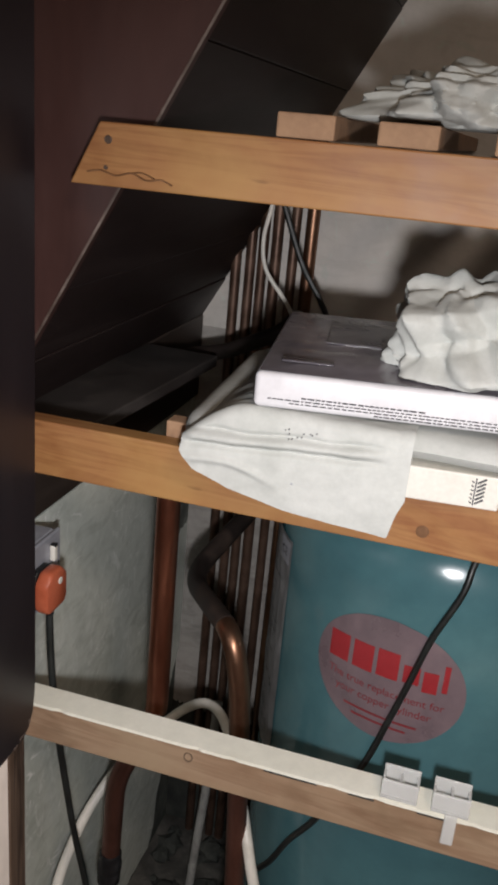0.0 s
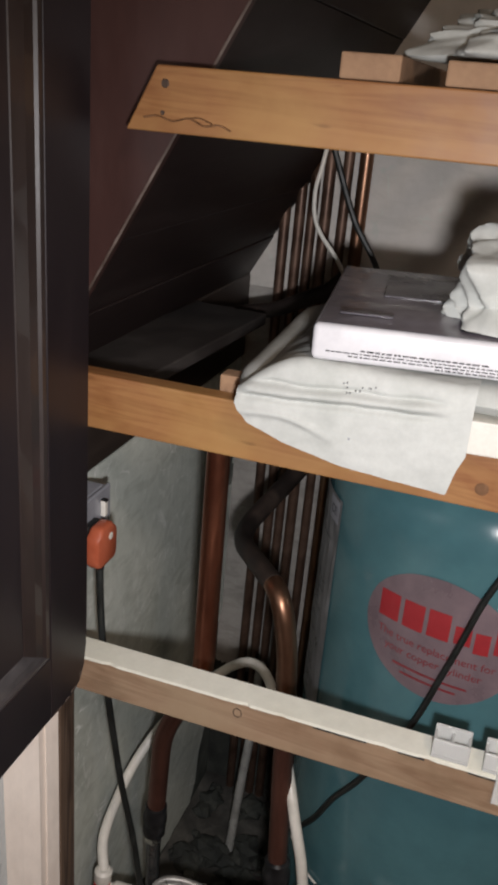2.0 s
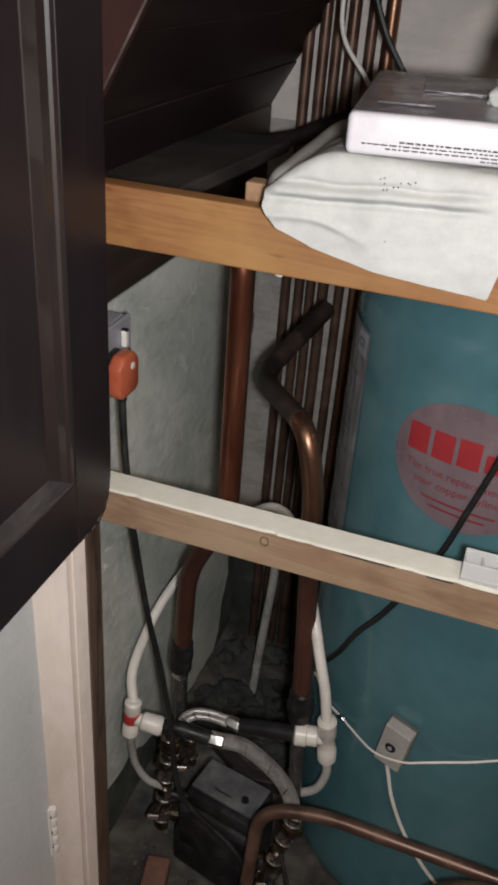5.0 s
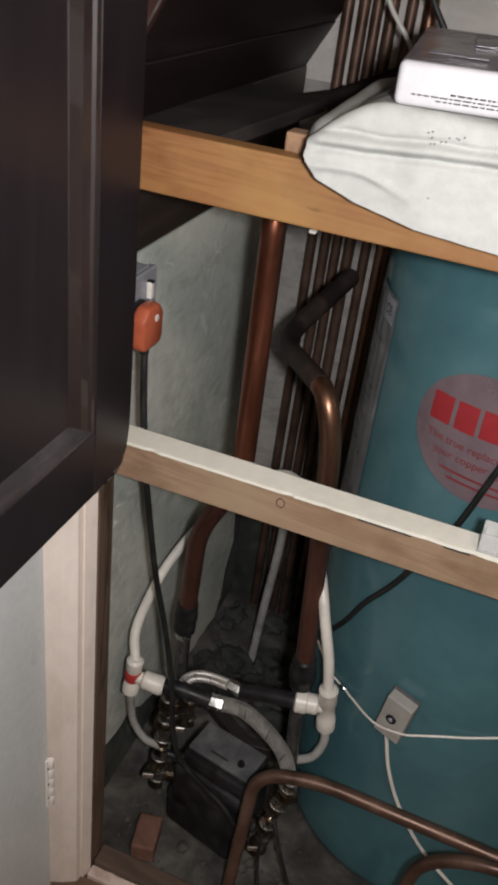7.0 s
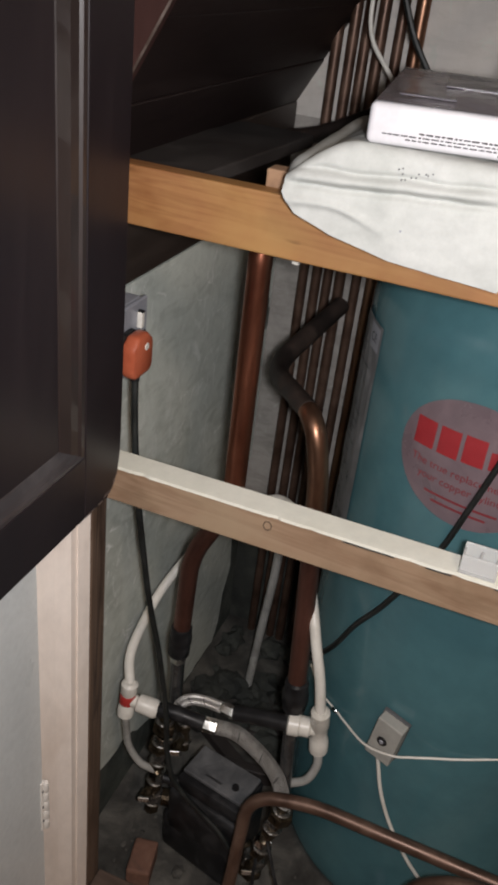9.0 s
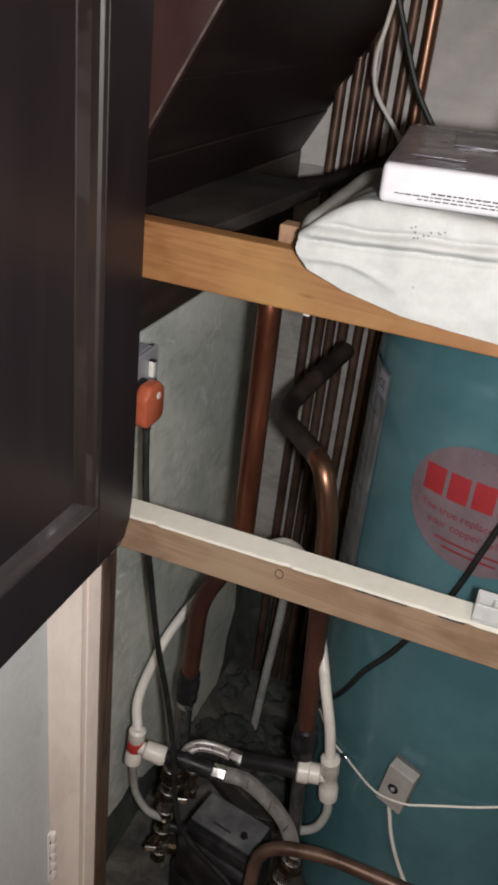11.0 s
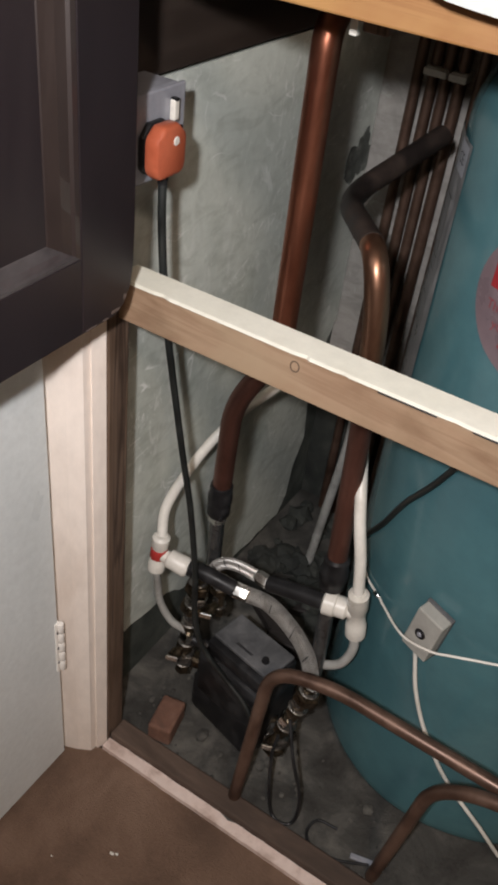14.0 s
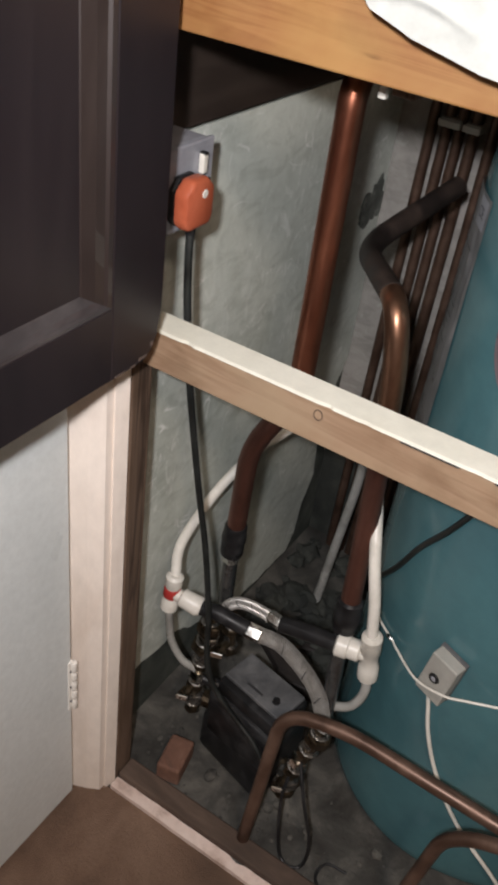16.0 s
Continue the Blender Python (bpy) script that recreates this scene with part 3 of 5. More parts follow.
for k in range(5):
    z = 0.183 + k * 0.019
    part("knuckle", turned((-0.0355, -0.0525, z), (-0.0355, -0.0525, z + 0.0178), ((0, 0.004), (0.08, 0.0046), (0.92, 0.0046), (1, 0.004)), 12), M_WHITE, hinge, smooth=True)
for z in (0.2, 0.23, 0.262):
    part("screw", turned((-0.0366, -0.0568, z), (-0.0358, -0.0568, z), ((0, 0.0028), (1, 0.0024)), 10), M_GREYPLATE, hinge)

# ---- shelves ----
mid = thing("middle_shelf_board", (0.5, 0.02, 1.039), "orange pine board across the front of the shelf", "shelf board")
part("board", box(0.001, 1.0, 0.0095, 0.031, 1.039, 1.094, 0.0018), M_PINE, mid)
part("batten_end", box(0.152, 0.181, 0.0315, 0.052, 1.045, 1.109, 0.0015), M_ENDGRAIN, mid)
part("batten_end", box(0.43, 0.46, 0.0315, 0.052, 1.045, 1.1, 0.0015), M_ENDGRAIN, mid)
for x in (0.205, 0.30, 0.40, 0.50, 0.60, 0.72, 0.84):
    part("slat", box(x, x + 0.07, 0.0312, YB - 0.004, 1.077, 1.0935, 0.0015), M_BROWN_EDGE, mid)

part("knot", turned((0.4, 0.0099, 1.058), (0.4, 0.0093, 1.058), ((0, 0.006), (1, 0.0058)), 16), M_KNOT, mid, "dark knot")
part("nail_plate", box(0.1705, 0.1775, 0.082, 0.089, 1.011, 1.0388, 0.001), M_WHITEPLASTIC, mid, "white plastic cable clip under the board")
part("under_batten", box(0.182, 0.204, 0.08, 0.1, 1.016, 1.0388, 0.002), M_BROWN_EDGE, mid)

up = thing("upper_shelf_board", (0.5, 0.011, 1.315), "orange pine board with a slanting sawn end", "shelf board")
part("board", prism([(0.066, 1.315), (1.0, 1.316), (1.0, 1.365), (0.092, 1.3655)], "y", 0.0, 0.022, 0.0015), M_PINE, up)
part("screw", turned((0.1, 0.0004, 1.352), (0.1, -0.0006, 1.352), ((0, 0.004), (1, 0.003)), 12), M_BROWN_EDGE, up, "dark screw head")
part("nail", turned((0.0985, 0.0004, 1.33), (0.0985, -0.0005, 1.33), ((0, 0.0022), (1, 0.0018)), 10), M_BROWN_EDGE, up)
part("crack", tube(flowing([(0.082, -0.0002, 1.3255), (0.094, -0.0002, 1.3275), (0.108, -0.0002, 1.3245), (0.122, -0.0002, 1.3275), (0.135, -0.0002, 1.323), (0.148, -0.0002, 1.3245), (0.158, -0.0002, 1.321)]), 0.0008, 6), M_KNOT, up, "dark split in the wood")
part("crack", tube(flowing([(0.122, -0.0002, 1.3275), (0.131, -0.0002, 1.3285), (0.142, -0.0002, 1.325)]), 0.0007, 6), M_KNOT, up)
for x, w, h in ((0.2395, 0.046, 0.0185), (0.3185, 0.046, 0.0175), (0.405, 0.045, 0.0175), (0.5, 0.045, 0.0175), (0.6, 0.045, 0.0175), (0.72, 0.045, 0.0175), (0.85, 0.045, 0.0175)):
    part("slat", box(x, x + w, 0.003, YB - 0.004, 1.3662, 1.3662 + h, 0.0015), M_ENDGRAIN, up, "sawn slat end" if x < 0.35 else "")

# ---- the hot water cylinder ----
TX, TY, TR = 0.437, 0.375, 0.233


def on_tank(theta, z, off=0.0):
    a = radians(theta)
    return Vector((TX + (TR + off) * math.cos(a), TY + (TR + off) * math.sin(a), z))


def tank_body():
    """Foam-coated cylinder with rounded foot and shoulder, and a slightly uneven skin."""
    prof = []
    for k in range(7):
        a = math.pi / 2 * k / 6
        prof.append((FLOOR + 0.045 - 0.045 * math.cos(a), TR - 0.045 + 0.045 * math.sin(a)))
    for k in range(1, 40):
        prof.append((FLOOR + 0.045 + (0.912 - FLOOR - 0.045) * k / 40, TR))
    for k in range(13):
        a = math.pi / 2 * k / 12
        prof.append((0.912 + 0.1 * math.sin(a), TR - 0.1 + 0.1 * math.cos(a)))
    bm = bmesh.new()
    seg = 120
    rings = []
    for z, r in prof:
        ring = []
        for k in range(seg):
            a = 2 * math.pi * k / seg
            w = 0.0016 * noise.noise(Vector((math.cos(a) * 2.2, math.sin(a) * 2.2, z * 6))) + 0.0005 * noise.noise(Vector((math.cos(a) * 9, math.sin(a) * 9, z * 34)))
            ring.append(bm.verts.new((TX + (r + w) * math.cos(a), TY + (r + w) * math.sin(a), z)))
        rings.append(ring)
    for p, q in zip(rings, rings[1:]):
        for k in range(seg):
            bm.faces.new((p[k], p[(k + 1) % seg], q[(k + 1) % seg], q[k]))
    bm.faces.new(rings[0][::-1]), bm.faces.new(rings[-1])
    return bm


def tank_patch(s0, s1, z0, z1, off, ns=40, nz=30, crumple=0.0):
    """A thin skin on the cylinder: s is the way round in metres, from z0 to z1 in height."""
    bm = bmesh.new()
    grid = {}
    for i in range(ns + 1):
        for j in range(nz + 1):
            s, z = s0 + (s1 - s0) * i / ns, z0 + (z1 - z0) * j / nz
            w = off + crumple * (0.5 + noise.noise(Vector((s * 60, z * 22, 3)))) * (1.0 if 0 < i < ns else 0.2)
            grid[i, j] = on_tank(-90 + math.degrees(s / TR), z, max(w, off * 0.6))
    made = {}

    def vert(k):
        if k not in made:
            made[k] = bm.verts.new(grid[k])
        return made[k]

    for i in range(ns):
        for j in range(nz):
            bm.faces.new([vert(k) for k in ((i, j), (i + 1, j), (i + 1, j + 1), (i, j + 1))])
    return bm


def tank_disc(s, z, rs, rz, off, crumple, rings=22, seg=96):
    """A round skin on the cylinder with a smooth rim and shallow wrinkles."""
    bm = bmesh.new()
    mid_v = bm.verts.new(on_tank(-90 + math.degrees(s / TR), z, off))
    last = None
    for i in range(1, rings + 1):
        row = []
        for k in range(seg):
            a = 2 * math.pi * k / seg
            u, v = s + rs * i / rings * math.cos(a), z + rz * i / rings * math.sin(a)
            w = off + crumple * (0.5 + noise.noise(Vector((u * 60, v * 22, 3))))
            row.append(bm.verts.new(on_tank(-90 + math.degrees(u / TR), v, max(w, off * 0.6))))
        for k in range(seg):
            j = (k + 1) % seg
            bm.faces.new((last[k], row[k], row[j], last[j]) if last else (mid_v, row[k], row[j]))
        last = row
    return bm


def tank_bar(s, z, w, h, off, slant=0.0):
    """A printed bar on the cylinder, its centre at s, z."""
    bm = bmesh.new()
    n = max(2, int(w / 0.006))
    rows = [[bm.verts.new(on_tank(-90 + math.degrees((s - w / 2 + w * i / n) / TR), z + slant * (s - w / 2 + w * i / n) + e * h / 2, off)) for i in range(n + 1)] for e in (-1, 1)]
    for i in range(n):
        bm.faces.new((rows[0][i], rows[0][i + 1], rows[1][i + 1], rows[1][i]))
    return bm


def tank_text(words, s, z, size, off):
    cu = bpy.data.curves.new("words", "FONT")
    cu.body, cu.size, cu.align_x = words, size, "CENTER"
    tmp = bpy.data.objects.new("words", cu)
    scene.collection.objects.link(tmp)
    me = bpy.data.meshes.new_from_object(tmp.evaluated_get(bpy.context.evaluated_depsgraph_get()))
    bm = bmesh.new()
    bm.from_mesh(me)
    bpy.data.objects.remove(tmp)
    bpy.data.meshes.remove(me)
    for v in bm.verts:
        v.co = on_tank(-90 + math.degrees((s + v.co.x) / TR), z + v.co.y, off)
    return bm


def arc(theta):
    return radians(theta + 90) * TR


tank = thing("hot_water_cylinder", (TX, TY, FLOOR), "blue-green foam-jacketed hot water cylinder standing on the floor", "water cylinder")
part("jacket", tank_body(), M_TANK, tank, smooth=True)
CS, CZ = arc(-103.5), 0.808
sticker = part("round_sticker", tank_disc(CS, CZ, 0.09, 0.077, 0.0011, 0.0006), M_STICKER, tank, "faded pink round sticker, wrinkled", smooth=True)
for s, w, h, dz in ((-0.059, 0.026, 0.034, 0.0), (-0.028, 0.025, 0.034, 0.0), (0.002, 0.025, 0.034, 0.001), (0.029, 0.018, 0.022, -0.003), (0.05, 0.016, 0.026, -0.007), (0.066, 0.006, 0.034, 0.001)):
    part("red_block", tank_bar(CS + s, CZ + 0.022 + dz, w, h, 0.0024, 0.02), M_RED, sticker, "bold red printed block")
part("lettering", tank_text("The true replacement for", CS, CZ - 0.018, 0.0135, 0.0024), M_DULLRED, sticker, "dull red small lettering")
part("lettering", tank_text("your copper cylinder", CS, CZ - 0.034, 0.0135, 0.0024), M_DULLRED, sticker, "dull red small lettering")
for k, w in enumerate((0.088, 0.066)):
    part("small_print", tank_bar(CS, CZ - 0.048 - 0.009 * k, w, 0.0028, 0.0023), M_DULLRED, sticker)
strip = part("instruction_label", tank_patch(arc(-166), arc(-145), 0.585, 0.905, 0.0012, 14, 60, 0.0018), M_LABEL, tank, "crumpled grey instruction label")
rnd = random.Random(8)
z = 0.868
while z > 0.6:
    left, right = arc(-163), arc(-147)
    for n in range(rnd.choice((1, 2, 2, 3))):
        w = rnd.uniform(0.008, 0.022)
        if left + w < right:
            part("print_bar", tank_bar(left + w / 2, z, w, 0.0018, 0.0036), M_INK, strip)
        left += w + 0.003
    z -= rnd.choice((0.0045, 0.0045, 0.006, 0.014))
part("label_badge", tank_patch(arc(-153.5), arc(-145.5), 0.872, 0.902, 0.0032, 6, 6, 0.0), M_GREYMETAL, strip, "pale badge printed on the label")
part("badge_lettering", tank_text("CE", arc(-149.5), 0.882, 0.016, 0.0038), M_INK, strip)

# thermostat strapped to the jacket
M_STAT = surface("warm_grey_plastic", (0.25, 0.245, 0.225), (0.34, 0.335, 0.305), (0.4, 0.39, 0.36), 0.45, 0, 14, 120, 0.08, 0.0003)
stat = thing("cylinder_thermostat", on_tank(-107, 0.287, 0.002), "small grey thermostat box strapped to the cylinder", "thermostat")
sn = Vector((math.cos(radians(-107)), math.sin(radians(-107)), 0))
st = Vector((-sn.y, sn.x, 0))


def stat_box(w, h, d0, d1, dz, bevel, lean=7):
    bm = bmesh.new()
    bmesh.ops.create_cube(bm, size=1, matrix=Matrix.Diagonal((w, d1 - d0, h, 1)))
    bmesh.ops.bevel(bm, geom=bm.edges[:], offset=bevel, segments=2, affect="EDGES", profile=0.5)
    turn = Matrix((st, -sn, Vector((0, 0, 1)))).transposed().to_4x4()
    c = on_tank(-104.9, 0.382 + dz, (d0 + d1) / 2)
    bmesh.ops.transform(bm, verts=bm.verts, matrix=Matrix.Translation(c) @ turn @ Matrix.Rotation(radians(lean), 4, "Y"))
    return bm


part("cover", stat_box(0.038, 0.07, 0.002, 0.023, 0, 0.002), M_STAT, stat)
part("side_base", stat_box(0.04, 0.074, 0.0, 0.006, 0, 0.001), M_GREYPLATE, stat)
c = on_tank(-105.4, 0.383, 0.0228)
part("dial", turned(c, c + sn * 0.002, ((0, 0.0075), (0.6, 0.0072), (1, 0.006)), 24), M_BLACK, stat, "black adjusting dial")
part("dial_slot", turned(c + sn * 0.0019, c + sn * 0.0026, ((0, 0.0035), (1, 0.003)), 16), M_GREYMETAL, stat)

solo("thermostat_strap_wire", tube(flowing([on_tank(th, z, o) for th, z, o in ((-150, 0.345, 0.003), (-136.5, 0.342, 0.004), (-126.3, 0.347, 0.005), (-122.2, 0.35, 0.009), (-110, 0.362, 0.026), (-101.2, 0.373, 0.027), (-96, 0.377, 0.018), (-90.1, 0.38, 0.008), (-80, 0.392, 0.004), (-60, 0.404, 0.003))]), 0.0016, 8), M_WHITEPLASTIC, "thin white wire strap round the cylinder", "wire", smooth=True)
solo("thermostat_cable", tube(flowing([on_tank(th, z, o) for th, z, o in ((-106.5, 0.345, 0.012), (-105.3, 0.325, 0.012), (-102.4, 0.278, 0.01), (-97.3, 0.228, 0.008), (-91.2, 0.187, 0.008), (-86, 0.158, 0.01), (-79, 0.124, 0.012), (-69.6, 0.085, 0.02), (-58, 0.02, 0.03), (-48, -0.02, 0.035))]), 0.0027, 8), M_WHITEPLASTIC, "white flex running down from the thermostat", "cable", smooth=True)
solo("immersion_cable", tube(flowing([on_tank(th, z, o) for th, z, o in ((-80, 1.005, -0.03), (-85.5, 0.973, -0.006), (-87.5, 0.939, 0.006), (-92.8, 0.882, 0.011), (-96.3, 0.823, 0.011), (-99.7, 0.769, 0.011), (-105, 0.692, 0.011), (-116.3, 0.585, 0.011), (-126, 0.515, 0.009), (-134.8, 0.443, 0.007), (-150, 0.36, 0.005), (-165, 0.31, 0.004))]), 0.0037, 10), M_CABLE, "thick black cable crossing the cylinder", "cable", smooth=True)

knot_at = on_tank(-127.5, 0.347, 0.006)
solo("wire_joint", turned(knot_at - Vector((0.005, -0.003, 0.001)), knot_at + Vector((0.005, -0.003, 0.001)), ((0, 0.0015), (0.2, 0.0032), (0.8, 0.0032), (1, 0.0015)), 10), M_STEEL, "small twisted joint in the wire strap", "wire joint")

# ---- pipes ----
pa = thing("heating_pipe", (0.046, 0.182, 0.36), "upright copper pipe with an offset bend and black coupling", "pipe")
run = rounded([(0.103, 0.4, 1.0), (0.103, 0.184, 1.004), (0.103, 0.184, 0.64), (0.056, 0.172, 0.545), (0.046, 0.182, 0.36)], 0.035)
part("pipe", tube(run[:13], 0.0142, 22), M_COPPER, pa, smooth=True)
part("lower_pipe", tube(run[12:], 0.0131, 22), M_COPPER_RED, pa, "dull red-brown copper", smooth=True)
part("coupling", turned((0.0485, 0.179, 0.405), (0.0445, 0.184, 0.343), ((0, 0.0142), (0.05, 0.0158), (0.3, 0.0158), (0.34, 0.0172), (0.52, 0.0172), (0.56, 0.0148), (0.62, 0.0148), (0.66, 0.0164), (0.92, 0.0164), (1, 0.013))), M_BLACK, pa, "black plastic compression coupling", smooth=True)
part("coupling_clip", turned((0.058, 0.17, 0.352), (0.06, 0.168, 0.352), ((0, 0.004), (1, 0.0035)), 10), M_BLACK, pa)

pb = thing("cylinder_coil_pipe", (0.235, 0.168, 0.37), "copper pipe bending down beside the cylinder", "pipe")
bend = rounded([(0.13, 0.5, 0.822), (0.09, 0.322, 0.779), (0.196, 0.178, 0.8), (0.2135, 0.17, 0.735), (0.219, 0.188, 0.58), (0.235, 0.168, 0.37)], 0.05)
part("black_pipe", tube(bend[:12], 0.0134, 18), M_LAG, pb, "sooty black bend of the pipe", smooth=True)
part("brown_pipe", tube(bend[11:30], 0.0132, 20), M_COPPER_BROWN, pb, "brown tarnished copper", smooth=True)
part("pipe", tube(bend[29:], 0.0132, 20), M_COPPER_RED, pb, smooth=True)
part("coupling", turned((0.2335, 0.17, 0.392), (0.2365, 0.166, 0.34), ((0, 0.0138), (0.06, 0.0172), (0.34, 0.0172), (0.4, 0.0192), (0.7, 0.0192), (0.76, 0.017), (0.95, 0.017), (1, 0.013))), M_BLACK, pb, "black plastic compression coupling", smooth=True)

for x, r, mat in ((0.013, 0.0085, M_COPPER_DARK), (0.037, 0.0085, M_COPPER_DARK), (0.057, 0.0082, M_COPPER_DARK), (0.079, 0.0092, M_COPPER_DARK), (0.107, 0.0082, M_COPPER_DARK), (0.134, 0.0105, M_COPPER_BROWN)):
    solo("riser_pipe", tube([(x - 0.004, YB - 0.022, FLOOR), (x, YB - 0.022, 0.6), (x + 0.002, YB - 0.022, slope(x) + 0.024)], r, 14), mat, "bright copper riser pipe on the back wall" if mat == M_COPPER_BROWN else "dull copper riser pipe on the back wall", "pipe", "riser pipes", smooth=True)
for x, w in ((0.0445, 0.0165), (0.079, 0.0125)):
    c = thing("pipe_clip", (x, YB - 0.02, 0.842), "white plastic pipe clip on the risers", "pipe clip", "pipe clips")
    part("saddle", box(x - w, x + w, YB - 0.036, YB - 0.0035, 0.842, 0.856, 0.003), M_WHITEPLASTIC, c)
    part("strap", box(x - w - 0.0012, x + w + 0.0012, YB - 0.0405, YB - 0.0362, 0.844, 0.854, 0.0015), M_WHITEPLASTIC, c)
solo("grey_flex", tube(flowing([(0.125, 0.5, 1.35), (0.112, 0.5, 1.269), (0.105, 0.5, 1.226), (0.113, 0.5, 1.184), (0.148, 0.5, 1.14), (0.17, 0.5, 1.1)]), 0.003, 8), M_WHITEPLASTIC, "pale grey flex hanging behind the shelf", "cable", smooth=True)
solo("black_flex", tube(flowing([(0.11, 0.5, 1.325), (0.132, 0.5, 1.271), (0.164, 0.5, 1.198), (0.198, 0.5, 1.147), (0.22, 0.5, 1.1)]), 0.0042, 8), M_CABLE, "black flex hanging behind the shelf", "cable", smooth=True)
solo("lagged_pipe", tube(rounded([(0.0, 0.52, 1.04), (0.067, 0.5, 1.06), (0.144, 0.5, 1.1), (0.162, 0.51, 1.122), (0.158, 0.56, 1.108), (0.14, 0.696, 1.06)], 0.02), 0.0115, 14), M_LAG, "sooty lagged pipe behind the shelf", "pipe", smooth=True)

front_pipe = thing("front_floor_pipe", (0.222, 0.03, FLOOR), "dull copper pipe rising from the floor and bending level", "pipe")
part("pipe", tube(rounded([(0.211, 0.03, FLOOR), (0.218, 0.062, 0.262), (0.3, 0.075, 0.277), (0.7, 0.062, 0.285)], 0.05), 0.0094, 16), M_COPPER_DARK, front_pipe, smooth=True)
second_pipe = thing("second_floor_pipe", (0.42, 0.02, FLOOR), "dull copper pipe rising from the floor and bending level", "pipe")
part("pipe", tube(rounded([(0.43, 0.05, FLOOR), (0.455, 0.04, 0.25), (0.51, 0.035, 0.3), (0.75, 0.03, 0.335)], 0.05), 0.0088, 16), M_COPPER_DARK, second_pipe, smooth=True)


# ---- white plastic pipework ----
tl = thing("left_plastic_tee", (0.003, 0.1, 0.27), "white push-fit plastic tee with red tape", "pipe tee", "plastic tees")
part("body", turned((0.004, 0.108, 0.335), (0.0, 0.104, 0.268), ((0, 0.0085), (0.05, 0.0125), (0.28, 0.0125), (0.33, 0.0105), (0.68, 0.0105), (0.72, 0.0125), (0.95, 0.0125), (1, 0.009)), 22), M_WHITEPLASTIC, tl, smooth=True)
part("branch", turned((0.002, 0.106, 0.302), (0.05, 0.112, 0.296), ((0, 0.0095), (0.3, 0.0095), (0.36, 0.0135), (0.9, 0.0145), (1, 0.0115)), 22), M_WHITEPLASTIC, tl, smooth=True)
part("tape", turned((0.0026, 0.1065, 0.312), (0.0015, 0.1055, 0.295), ((0, 0.0112), (0.1, 0.0119), (0.9, 0.0119), (1, 0.0112)), 22), M_REDTAPE, tl, "red tape band", smooth=True)
tr = thing("right_plastic_tee", (0.281, 0.162, 0.27), "white push-fit plastic tee beside the cylinder", "pipe tee", "plastic tees")
part("body", turned((0.2775, 0.153, 0.37), (0.283, 0.17, 0.272), ((0, 0.009), (0.04, 0.0135), (0.34, 0.0135), (0.38, 0.0115), (0.66, 0.0115), (0.7, 0.0138), (0.95, 0.0138), (1, 0.009)), 22), M_WHITEPLASTIC, tr, smooth=True)
part("branch", turned((0.28, 0.161, 0.325), (0.234, 0.152, 0.324), ((0, 0.0105), (0.25, 0.0105), (0.32, 0.0145), (0.6, 0.0145), (0.64, 0.0165), (0.95, 0.0165), (1, 0.012)), 22), M_WHITEPLASTIC, tr, smooth=True)
solo("plastic_loop_pipe", tube(flowing([(0.004, 0.108, 0.33), (-0.014, 0.14, 0.352), (-0.02, 0.19, 0.372), (-0.016, 0.25, 0.402), (0.01, 0.31, 0.448), (0.055, 0.36, 0.495), (0.095, 0.372, 0.53), (0.124, 0.368, 0.54), (0.155, 0.335, 0.543), (0.195, 0.26, 0.54), (0.23, 0.195, 0.515), (0.252, 0.165, 0.47), (0.268, 0.155, 0.42), (0.2775, 0.153, 0.365)]), 0.0075, 14), M_WHITEPLASTIC, "white plastic pipe looping between two tees", "pipe", smooth=True)
solo("plastic_tail_left", tube(flowing([(0.0, 0.104, 0.272), (0.0, 0.109, 0.24), (0.004, 0.113, 0.195), (0.022, 0.118, 0.16), (0.044, 0.126, 0.145)]), 0.0058, 12), M_DULLPLASTIC, "white plastic pipe curling to the pump valve", "pipe", smooth=True)
solo("plastic_tail_right", tube(flowing([(0.283, 0.17, 0.275), (0.286, 0.166, 0.245), (0.275, 0.162, 0.212), (0.25, 0.158, 0.195), (0.235, 0.155, 0.19)]), 0.0066, 12), M_DULLPLASTIC, "white plastic pipe curling to the pump valve", "pipe", smooth=True)
solo("rear_plastic_pipe", tube(flowing([(0.078, 0.575, 0.385), (0.077, 0.572, 0.36), (0.075, 0.568, 0.3), (0.073, 0.565, 0.22), (0.068, 0.545, 0.1), (0.066, 0.515, FLOOR)]), 0.0085, 12), M_DULLPLASTIC, "dusty grey plastic pipe at the back wall", "pipe", smooth=True)

